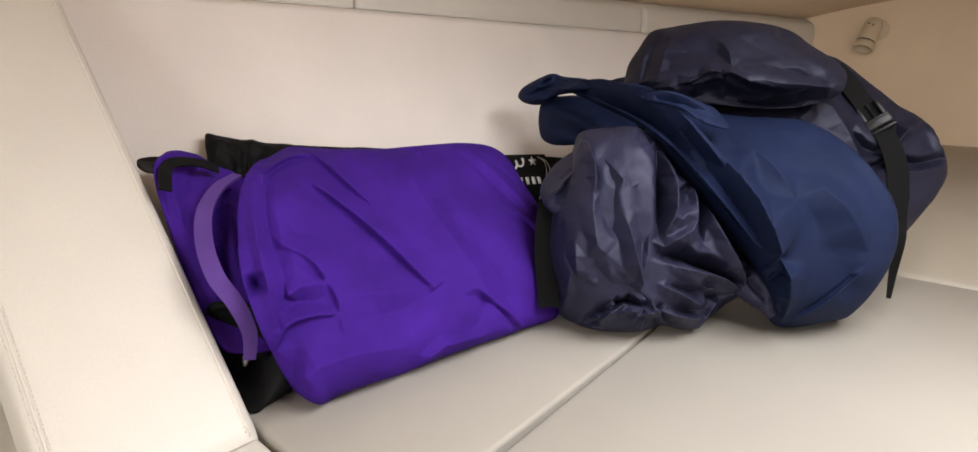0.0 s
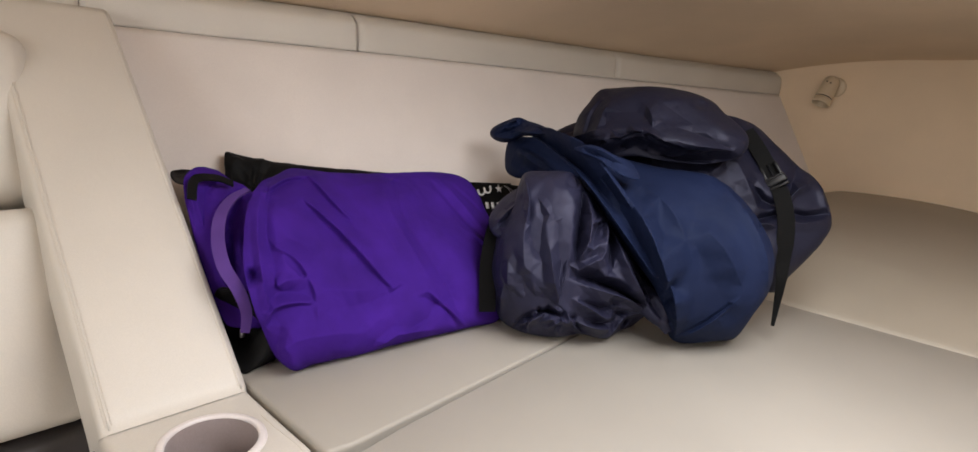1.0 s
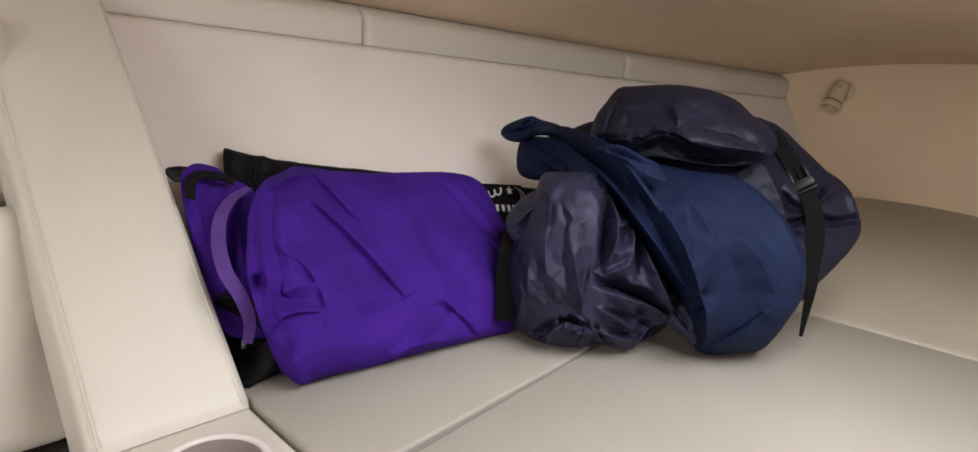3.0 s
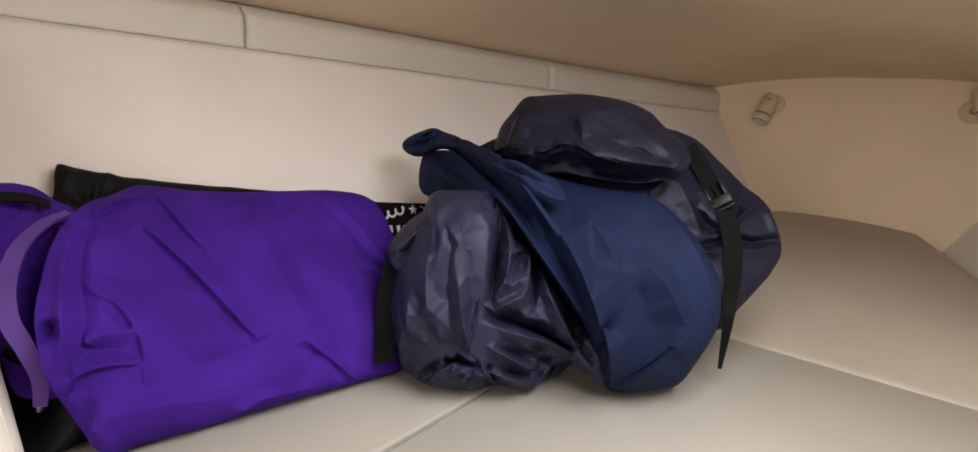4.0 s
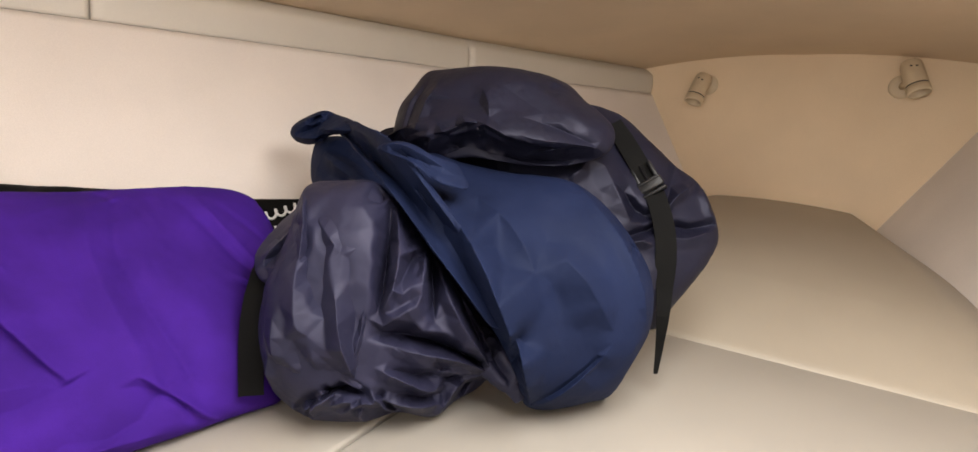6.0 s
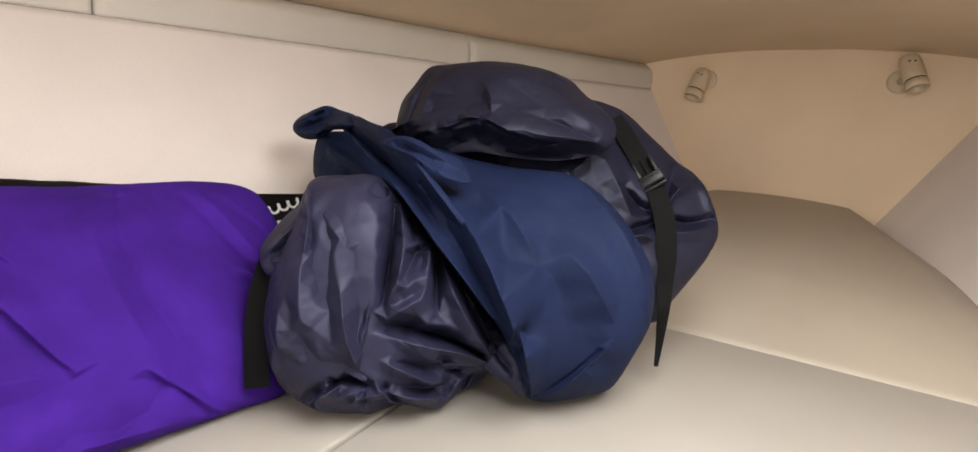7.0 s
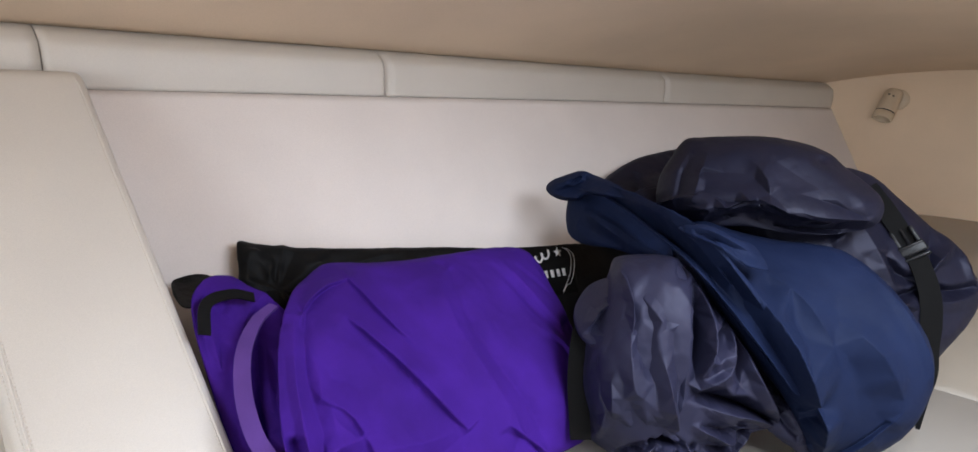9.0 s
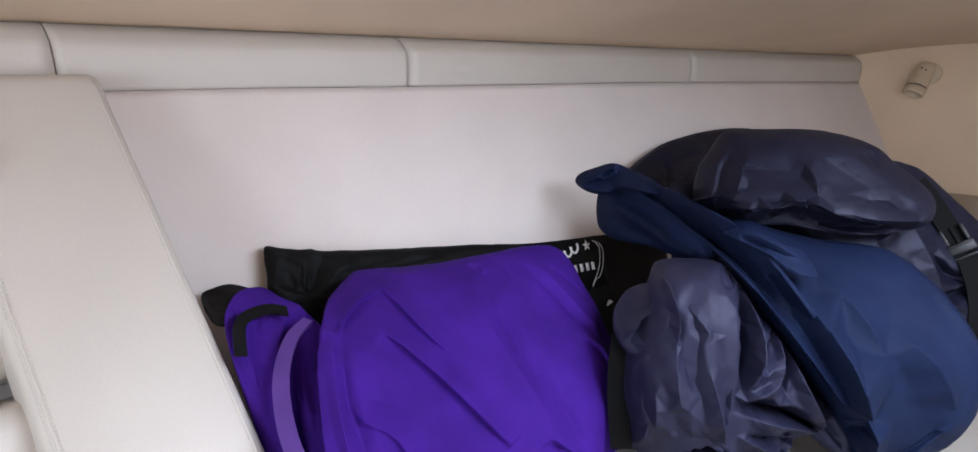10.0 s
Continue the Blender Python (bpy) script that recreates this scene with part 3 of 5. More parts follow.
def fold(p, n, kind, line, w, h, fade=0.25):
    """How far a fold along a line moves the points of p. ridge, valley, or step (its right-hand side stands proud)."""
    c = np.array(spline(line, 28))
    t = np.gradient(c, axis=0)
    t /= np.linalg.norm(t, axis=1, keepdims=True)
    q = p.reshape(-1, 3)
    out = np.zeros(len(q))
    near = np.linalg.norm(q - c.mean(0), axis=1) < np.linalg.norm(c - c.mean(0), axis=1).max() + 5 * w
    q = q[near]
    if not len(q):
        return out.reshape(p.shape[:2])
    d2 = ((q[:, None] - c[None]) ** 2).sum(-1)
    k = d2.argmin(1)
    d = np.sqrt(d2[np.arange(len(q)), k])
    # distance from the stretch of curve, not from its samples
    rel = q - c[k]
    along = (rel * t[k]).sum(1)
    inside = (k > 0) & (k < 27)
    d = np.where(inside, np.sqrt(np.maximum(0, d * d - along ** 2)), d)
    view = q - EYE
    side = np.sign((rel * np.cross(view, t[k])).sum(1))
    tt = np.clip((k + np.clip(along / (np.linalg.norm(c[1] - c[0]) + 1e-9), -0.5, 0.5)) / 27, 0, 1)
    taper = np.clip(np.minimum(tt, 1 - tt) / fade, 0, 1) ** 0.7 if fade else 1.0
    if kind == "ridge":
        f = np.exp(-np.sqrt((d / w) ** 2 + 0.012) * 1.3)
    elif kind == "valley":
        f = -np.exp(-np.sqrt((d / w) ** 2 + 0.03) * 1.6)
    else:
        x = d / w
        f = np.where(side > 0, np.exp(-x / 2.5) * (1 - np.exp(-x / 0.22)) * 1.25, -0.55 * np.exp(-x / 0.8) * (1 - np.exp(-x / 0.15)))
    out[near] = h * f * taper
    return out.reshape(p.shape[:2])


def tucks(p, folds, wide=1.0):
    """Sharp crests, rounded valleys, and laps: how far each point moves out."""
    q = p.reshape(-1, 3).astype(np.float32)
    low, high, lap = (np.zeros(len(q), np.float32) for _ in range(3))
    for number, (kind, line, w, h) in enumerate(folds):
        if kind == "gather":
            continue
        c = np.array(spline(line, 16), np.float32)
        t = np.gradient(c, axis=0)
        t /= np.linalg.norm(t, axis=1, keepdims=True)
        best, k = np.full(len(q), 9.0, np.float32), np.zeros(len(q), int)
        for m in range(16):
            d = ((q - c[m]) ** 2).sum(1)
            near = d < best
            best[near], k[near] = d[near], m
        rel = q - c[k]
        along = (rel * t[k]).sum(1)
        step = np.linalg.norm(c[1:] - c[:-1], axis=1).mean()
        inside = np.clip(along, -step * 0.6, step * 0.6)
        inside = np.where((k == 0) & (along < 0) | (k == 15) & (along > 0), 0, inside)
        d = np.sqrt(np.maximum(best - 2 * inside * along + inside ** 2, 1e-10))
        tt = np.clip((k + inside / step) / 15, 0, 1)
        side = np.clip((rel * np.cross(q - EYE, t[k])).sum(1) / np.linalg.norm(q - EYE, axis=1) / 0.002, -1, 1)
        size = h * np.clip(np.minimum(tt, 1 - tt) / 0.3, 0, 1) ** 0.8
        w = w * wide
        if kind == "valley":
            # one flank steeper than the other
            lean = 0.35 if number % 2 else -0.35
            x = d / (2.6 * w * (1 + lean * side))
            low = np.maximum(low, size * np.clip(1 - x * x, 0, 1) ** 2.5)
        elif kind == "crease":
            low = np.maximum(low, size * np.clip(1 - d / (2.2 * w), 0, 1) ** 2)
        elif kind == "ridge":
            high = np.maximum(high, 1.3 * size * np.exp(-(np.sqrt(d * d + 2.5e-7) - 0.0005) / (1.5 * w)))
        else:
            up = (side + 1) / 2
            lap = lap + size * (up * np.exp(-d / (3.5 * w)) - (1 - up) * np.exp(-d / (1.8 * w)))
    return (lap + high - low).reshape(p.shape[:2]).astype(float)


def pleat(shape, folds, wide=1.0, lumps=0.003, fine=0.0004, seed=1, lines=(), smooth=0):
    """The front of a soft body with creased folds, and its back."""
    x, rear = shape
    n = normals(x, False)
    move = lumps * waves(x, 0.09, seed + 7) + tucks(x, folds, wide)
    for kind, line, w, h in folds:
        if kind == "gather":
            move = move + gather(x, line[0], int(w), line[1][0], h, seed + int(w) * 3)
    for _ in range(smooth):
        m = np.pad(move, 1, mode="edge")
        move = 0.4 * move + 0.15 * (m[2:, 1:-1] + m[:-2, 1:-1] + m[1:-1, 2:] + m[1:-1, :-2])
    x = x + n * move[..., None]
    for d, size, amp in lines:
        # fine long wrinkles across the direction d, here and there
        d = np.array(d, float) / np.linalg.norm(d)
        ph = (x @ d) / size + 1.6 * waves(x, 0.09, seed + 21) + 0.3 * waves(x, 0.03, seed + 22)
        tri = 1 - 2 * np.abs(2 * (ph - np.floor(ph)) - 1)
        where = np.clip(1.6 * waves(x, 0.05, seed + 23), 0, 1)
        x = x + normals(x, False) * (amp * tri * where)[..., None]
    x = x + normals(x, False) * (fine * (waves(x, 0.012, seed + 2) + 0.5 * waves(x, 0.006, seed + 3)))[..., None]
    x[..., 2] = np.maximum(x[..., 2], 0.0012)
    rear = rear.copy()
    rear[..., 2] = np.maximum(rear[..., 2], 0.0016)
    return x, rear


def relief(shape, folds, lumps=0.002, fine=0.0003, seed=1, lines=(), smooth=2, soft=40, deep=2.2, loose=(0.026, 0.026), tight=0.3, near=0.009, rough=0.001):
    """The front of a soft body with its folds laid on it, and its back. A fold is a crest, a crease or a lap
    (its left-hand side stands proud) along a line, with its width to the left and right and its height in millimetres;
    between the folds the cloth is drawn tight, in flat facets."""
    x, rear = shape
    rng = random.Random(seed)
    n = normals(x, False)
    out = EYE - x.reshape(-1, 3).mean(0)
    out /= np.linalg.norm(out)
    if (n * out).sum() < 0:
        n = -n
    a = np.cross((0, 0, 1.0), out)
    a /= np.linalg.norm(a)
    b = np.cross(out, a)
    chart = np.stack([x @ a, x @ b], -1)
    depth = x @ out
    facing = (n * out).sum(-1)
    size = len(x)
    open_face = facing > 0.3
    flat_chart, flat_depth = chart[open_face], depth[open_face]

    flat_facing = facing[open_face]

    def base(q):
        d = ((flat_chart - q) ** 2).sum(1)
        close = np.where(d < 0.003 ** 2)[0]
        k = close[flat_depth[close].argmax()] if len(close) else d.argmin()
        hold[0] = min(1.0, max(0.0, (flat_facing[k] - 0.3) / 0.25))
        return flat_depth[k]
    hold = [1.0]

    def clear(q, others, gap):
        return all(((o - q) ** 2).sum(1).min() > gap * gap for o in others)

    # the lines themselves, then their feet, then the calm cloth between
    curves = []
    for kind, line, wl, wr, h in folds:
        c = np.array(spline(line, 5 if len(line) < 4 else 9))
        curves.append(np.stack([c @ a, c @ b], -1))
    spots, heights, rises, edges = [], [], [], []

    def chain(points, hs):
        k = len(spots)
        for i, (q, h) in enumerate(zip(points, hs)):
            spots.append(q)
            level = base(q)
            heights.append(level)
            rises.append(h * hold[0])
            if i:
                edges.append((k + i - 1, k + i))

    dense = [np.array(spline([tuple(p) for p in c], 40)) for c in curves]
    for (kind, line, wl, wr, h), c in zip(folds, curves):
        m = len(c)
        t = np.gradient(c, axis=0)
        t /= np.linalg.norm(t, axis=1, keepdims=True)
        left = np.stack([-t[:, 1], t[:, 0]], -1)
        rise = np.sin(np.linspace(0.04, 0.96, m) * np.pi) ** 0.7 * h / 1000 * deep
        others = [d for d, c2 in zip(dense, curves) if c2 is not c]
        if kind == "lap":
            chain(c, rise)
            chain((c - left * 0.004)[1:-1], -0.45 * rise[1:-1])
        else:
            chain(c, rise if kind == "crest" else -rise)
        for sign, w in ((1, wl), (-1, wr)):
            for i in range(m):
                q = c[i] + left[i] * sign * w / 1000
                if clear(q, others, 0.65 * w / 1000) and clear(q, [c], 0.8 * w / 1000):
                    spots.append(q)
                    heights.append(base(q))
                    rises.append(0.0)
    sure = np.array(spots) if spots else np.zeros((1, 2)) + 9
    # spots in the calm cloth, a little up or down: the wrinkles of worn cloth
    lo, hi = flat_chart.min(0), flat_chart.max(0)
    for i in range(int((hi[0] - lo[0]) / loose[0]) + 2):
        for j in range(int((hi[1] - lo[1]) / loose[1]) + 2):
            q = lo + np.array((loose[0] * (i + rng.uniform(-0.35, 0.35)), loose[1] * (j + (i % 2) / 2 + rng.uniform(-0.35, 0.35))))
            if ((flat_chart - q) ** 2).sum(1).min() < 0.003 ** 2 and clear(q, dense + [sure], 0.5 * min(loose)):
                spots.append(q)
                heights.append(base(q))
                rises.append(rng.uniform(-rough, rough) * hold[0])
    # the rim, where the cloth turns away
    ring = np.concatenate([np.stack([np.full(40, e), np.linspace(0, size - 1, 40).astype(int)], -1) for e in (0, size - 1)]
                          + [np.stack([np.linspace(0, size - 1, 40).astype(int), np.full(40, e)], -1) for e in (0, size - 1)])
    mid = (size - 1) / 2
    for i, j in ring:
        for k in np.linspace(1, 0.5, 40):
            u, v = int(mid + (i - mid) * k), int(mid + (j - mid) * k)
            if facing[u, v] > 0.3:
                q = chart[u, v]
                if clear(q, [np.array(spots)], 0.007):
                    spots.append(q)
                    heights.append(depth[u, v])
                    rises.append(0.0)
                break
    got = delaunay_2d_cdt([Vector(q) for q in spots], edges, [], 0, 1e-5)
    points = np.array([tuple(q) for q in got[0]])
    level = np.array([(np.mean([heights[o] for o in origin]), np.mean([rises[o] for o in origin])) if origin else (np.nan, 0) for origin in got[3]])
    lost = np.isnan(level[:, 0])
    for k in np.where(lost)[0]:
        d = ((points - points[k]) ** 2).sum(1) + lost * 9 + 1e-8
        q = d.argsort()[:3]
        level[k] = (level[q] / d[q, None]).sum(0) / (1 / d[q]).sum()
    move, sag = np.zeros(size * size), np.zeros(size * size)
    flat, deep0 = chart.reshape(-1, 2), depth.reshape(-1)
    for f in got[2]:
        p0, p1, p2 = points[f[0]], points[f[1]], points[f[2]]
        area = (p1[0] - p0[0]) * (p2[1] - p0[1]) - (p2[0] - p0[0]) * (p1[1] - p0[1])
        if abs(area) < 1e-9:
            continue
        tri = points[list(f)]
        inside = np.where(((flat >= tri.min(0)) & (flat <= tri.max(0))).all(1))[0]
        q = flat[inside] - p0
        w1 = (q[:, 0] * (p2[1] - p0[1]) - q[:, 1] * (p2[0] - p0[0])) / area
        w2 = (q[:, 1] * (p1[0] - p0[0]) - q[:, 0] * (p1[1] - p0[1])) / area
        ok = (w1 >= -1e-6) & (w2 >= -1e-6) & (w1 + w2 <= 1 + 1e-6)
        inside, w1, w2 = inside[ok], w1[ok, None], w2[ok, None]
        both = level[f[0]] * (1 - w1 - w2) + level[f[1]] * w1 + level[f[2]] * w2
        move[inside], sag[inside] = both[:, 1], both[:, 0] - deep0[inside]
    move = (move + tight * sag).reshape(size, size) * np.clip((facing - 0.12) / 0.25, 0, 1)
    # soft in the calm parts, crisp along the folds
    reach = np.full((size, size), 9.0)
    nearest = np.full(len(flat_chart), 9.0)
    for d in dense:
        for q in d[::2]:
            nearest = np.minimum(nearest, (flat_chart[:, 0] - q[0]) ** 2 + (flat_chart[:, 1] - q[1]) ** 2)
    reach[open_face] = nearest
    crisp = np.exp(-reach / near ** 2)
    taut = move
    for k in range(soft):
        m = np.pad(move, 1, mode="edge")
        move = 0.2 * move + 0.2 * (m[2:, 1:-1] + m[:-2, 1:-1] + m[1:-1, 2:] + m[1:-1, :-2])
        if k == smooth - 1:
            taut = move
    move = taut * crisp + move * (1 - crisp)
    x = x + out * move[..., None] + n * (lumps * waves(x, 0.06, seed + 7))[..., None]
    for d, step, amp in lines:
        # fine long wrinkles across the direction d, here and there
        d = np.array(d, float) / np.linalg.norm(d)
        ph = (x @ d) / step + 1.6 * waves(x, 0.09, seed + 21) + 0.3 * waves(x, 0.03, seed + 22)
        tri = 1 - 2 * np.abs(2 * (ph - np.floor(ph)) - 1)
        where = np.clip(1.6 * waves(x, 0.05, seed + 23), 0, 1)
        x = x + normals(x, False) * (amp * tri * where)[..., None]
    x = x + normals(x, False) * (fine * (waves(x, 0.012, seed + 2) + 0.5 * waves(x, 0.006, seed + 3)))[..., None]
    x[..., 2] = np.maximum(x[..., 2], 0.0012)
    rear = rear.copy()
    rear[..., 2] = np.maximum(rear[..., 2], 0.0016)
    return x, rear


def crumple(p, folds, fine=0.0015, size=0.03, stretch=(1, 1, 1), seed=1, lumps=0.0, floor=0.0012, ridged=0.5, pleats=()):
    """Lays folds and wrinkles on a body."""
    n = normals(p)
    st = np.array(stretch, float)
    if lumps:
        p = p + n * (lumps * waves(p, 0.09, seed + 7))[..., None]
    if folds:
        p = p + n * tucks(p, folds, 0.7)[..., None]
    for d, size_, amp, seed_ in pleats:
        # long sharp pleats across the direction d
        d = np.array(d, float) / np.linalg.norm(d)
        ph = (p @ d) / size_ + 1.1 * waves(p, 0.10, seed_) + 0.35 * waves(p, 0.035, seed_ + 1)
        tri = 1 - 2 * np.abs(2 * (ph - np.floor(ph)) - 1)
        tri = np.sign(tri) * np.abs(tri) ** 1.3
        where = np.clip(0.45 + 1.1 * waves(p, 0.075, seed_ + 2), 0, 1)
        p = p + normals(p) * (amp * tri * where)[..., None]
    warp = np.stack([waves(p, 0.05, seed + k) for k in (11, 12, 13)], -1) * 0.02
    q = p + warp
    a = waves(q, size * st, seed)
    b = waves(q, size * 0.5 * st, seed + 1)
    wr = (1 - ridged) * a + ridged * (1 - 2.2 * np.abs(a)) + 0.4 * (1 - 2.2 * np.abs(b))
    mask = 0.35 + 0.65 * np.clip(0.5 + waves(p, 0.08, seed + 3), 0, 1)
    p = p + normals(p) * (fine * wr * mask)[..., None]
    p[..., 2] = np.maximum(p[..., 2], floor)
    return p


def sheets(name, pieces, mat, parent, label=""):
    """One mesh from sheets of points."""
    verts, faces = [], []
    for p in pieces:
        nu, nv, _ = p.shape
        k = len(verts)
        verts += p.reshape(-1, 3).tolist()
        i, j = np.meshgrid(np.arange(nu - 1), np.arange(nv - 1), indexing="ij")
        faces += (k + np.stack([i * nv + j, (i + 1) * nv + j, (i + 1) * nv + j + 1, i * nv + j + 1], -1).reshape(-1, 4)).tolist()
    me = bpy.data.meshes.new(name)
    me.from_pydata(verts, [], faces)
    bm = bmesh.new()
    bm.from_mesh(me)
    bpy.data.meshes.remove(me)
    bmesh.ops.recalc_face_normals(bm, faces=bm.faces)
    return part(name, bm, mat, parent, label)


def body(name, p, mat, parent, label=""):
    """A soft body from a grid that is closed round its first index."""
    nu, nv, _ = p.shape
    verts = np.concatenate([p[:, 1:-1].reshape(-1, 3), p[:, 0].mean(0)[None], p[:, -1].mean(0)[None]])
    m = nv - 2
    i, j = np.meshgrid(np.arange(nu), np.arange(m - 1), indexing="ij")
    i2 = (i + 1) % nu
    quads = np.stack([i * m + j, i2 * m + j, i2 * m + j + 1, i * m + j + 1], -1).reshape(-1, 4).tolist()
    r = np.arange(nu)
    r2 = (r + 1) % nu
    tris = [(nu * m, int(b * m), int(a * m)) for a, b in zip(r, r2)] + [(nu * m + 1, int(a * m + m - 1), int(b * m + m - 1)) for a, b in zip(r, r2)]
    me = bpy.data.meshes.new(name)
    me.from_pydata(verts.tolist(), [], quads + tris)
    bm = bmesh.new()
    bm.from_mesh(me)
    bpy.data.meshes.remove(me)
    bmesh.ops.recalc_face_normals(bm, faces=bm.faces)
    return part(name, bm, mat, parent, label)
# ---- the bags ----
purple = thing("canvas_cover", "rolled purple canvas boat cover with a pale hem, on the berth", "boat cover")
roll_rim = [
    (0.322, 0.359, 0.004), (0.347, 0.356, 0.004), (0.399, 0.35, 0.004), (0.476, 0.341, 0.004), (0.54, 0.333, 0.004), (0.604, 0.318, 0.004),
    (0.659, 0.315, 0.004), (0.678, 0.32, 0.045), (0.712, 0.36, 0.07), (0.741, 0.41, 0.11), (0.758, 0.46, 0.15), (0.747, 0.5, 0.196),
    (0.689, 0.52, 0.209), (0.601, 0.55, 0.204), (0.52, 0.58, 0.205), (0.48, 0.59, 0.211), (0.447, 0.59, 0.215), (0.416, 0.58, 0.208),
    (0.376, 0.55, 0.205), (0.338, 0.5, 0.178), (0.312, 0.45, 0.141), (0.297, 0.41, 0.105), (0.296, 0.39, 0.069), (0.319, 0.404, 0.012),
]
p = pillow(roll_rim, (0.47, 0.465, 0.095), (-0.043, -0.065, 0.042), back=0.5, full=3.2)
folds = [
    ("lap", ((0.442, 0.547, 0.222), (0.435, 0.492, 0.208), (0.441, 0.456, 0.187), (0.455, 0.432, 0.166)), 20, 20, 6),
    ("lap", ((0.397, 0.474, 0.196), (0.407, 0.446, 0.182), (0.426, 0.403, 0.151), (0.450, 0.360, 0.109), (0.465, 0.346, 0.087)), 20, 22, 7),
    ("crease", ((0.571, 0.493, 0.210), (0.549, 0.437, 0.170), (0.544, 0.373, 0.122), (0.553, 0.337, 0.085), (0.560, 0.310, 0.042)), 14, 26, 5),
    ("crest", ((0.541, 0.478, 0.205), (0.520, 0.425, 0.171), (0.515, 0.362, 0.125), (0.525, 0.329, 0.084), (0.537, 0.314, 0.047)), 16, 24, 4),
    ("crease", ((0.560, 0.513, 0.215), (0.571, 0.503, 0.210), (0.573, 0.477, 0.203)), 9, 9, 5),
    ("crest", ((0.347, 0.494, 0.207), (0.314, 0.434, 0.175), (0.295, 0.385, 0.132), (0.296, 0.370, 0.086)), 9, 9, 6),
]
folds += [
    ("crease", ((0.358, 0.495, 0.206), (0.329, 0.441, 0.164), (0.319, 0.402, 0.130), (0.309, 0.376, 0.096)), 9, 12, 5),
    ("lap", ((0.347, 0.483, 0.201), (0.369, 0.502, 0.212), (0.401, 0.517, 0.219), (0.435, 0.525, 0.218)), 9, 12, 6),
    ("lap", ((0.293, 0.373, 0.065), (0.300, 0.366, 0.088), (0.324, 0.362, 0.093), (0.357, 0.359, 0.087)), 12, 16, 6),
    ("crease", ((0.300, 0.376, 0.098), (0.324, 0.384, 0.101), (0.355, 0.368, 0.096)), 10, 10, 5),
    ("crest", ((0.297, 0.376, 0.107), (0.325, 0.378, 0.118), (0.369, 0.379, 0.113)), 12, 14, 4),
    ("crease", ((0.304, 0.397, 0.013), (0.305, 0.371, 0.039), (0.308, 0.364, 0.067)), 9, 9, 5),
]
folds += [
    ("crest", ((0.309, 0.389, 0.005), (0.308, 0.339, 0.051), (0.357, 0.331, 0.054), (0.405, 0.326, 0.043)), 16, 20, 5),
    ("crease", ((0.635, 0.476, 0.208), (0.648, 0.444, 0.180), (0.662, 0.406, 0.146), (0.674, 0.367, 0.118)), 10, 12, 5),
    ("crease", ((0.671, 0.463, 0.200), (0.707, 0.445, 0.169), (0.726, 0.414, 0.137)), 9, 10, 4),
    ("crest", ((0.654, 0.470, 0.208), (0.662, 0.430, 0.178), (0.687, 0.387, 0.132)), 9, 9, 4),
    ("lap", ((0.641, 0.377, 0.135), (0.660, 0.361, 0.120), (0.665, 0.336, 0.088)), 10, 10, 5),
    ("crest", ((0.502, 0.341, 0.090), (0.528, 0.318, 0.065), (0.589, 0.319, 0.003)), 16, 16, 5),
]
folds += [
    ("crease", ((0.510, 0.330, 0.070), (0.541, 0.316, 0.049), (0.572, 0.314, 0.005)), 10, 10, 5),
    ("crease", ((0.371, 0.355, 0.077), (0.430, 0.350, 0.073), (0.487, 0.348, 0.091)), 18, 24, 4),
    ("crest", ((0.332, 0.399, 0.136), (0.376, 0.364, 0.100), (0.440, 0.352, 0.090)), 26, 26, 4),
    ("crest", ((0.428, 0.342, 0.005), (0.455, 0.317, 0.032), (0.513, 0.311, 0.027)), 14, 16, 4),
    ("crease", ((0.381, 0.400, 0.136), (0.362, 0.425, 0.152), (0.337, 0.430, 0.162)), 14, 14, 4),
    ("lap", ((0.329, 0.415, 0.151), (0.348, 0.393, 0.135), (0.356, 0.368, 0.103), (0.349, 0.345, 0.063)), 18, 24, 4),
]
folds += [
    ("crease", ((0.405, 0.349, 0.001), (0.425, 0.328, 0.028), (0.480, 0.325, 0.057)), 14, 14, 3),
    ("crease", ((0.455, 0.317, 0.032), (0.508, 0.319, 0.043), (0.549, 0.329, 0.075)), 14, 14, 3),
    ("crease", ((0.504, 0.491, 0.204), (0.501, 0.440, 0.170), (0.496, 0.375, 0.124)), 18, 18, 2.5),
]
sheets("body", relief(p, folds, seed=3, deep=1.9, tight=0.5, loose=(0.02, 0.03), rough=0.002, soft=30, lines=(((0.8, -0.2, 0.5), 0.03, 0.0006),)), PURPLE, purple)
collar_rim = [
    (0.272, 0.56, 0.2), (0.3, 0.6, 0.223), (0.338, 0.62, 0.218), (0.357, 0.61, 0.203), (0.367, 0.58, 0.195), (0.361, 0.52, 0.18),
    (0.336, 0.46, 0.135), (0.319, 0.42, 0.089), (0.307, 0.41, 0.052), (0.298, 0.415, 0.048), (0.284, 0.425, 0.048), (0.270, 0.44, 0.058),
    (0.268, 0.49, 0.108),
]
p = pillow(collar_rim, (0.318, 0.5, 0.12), (0.001, -0.016, 0.008), back=1.0, full=2.6, size=240)
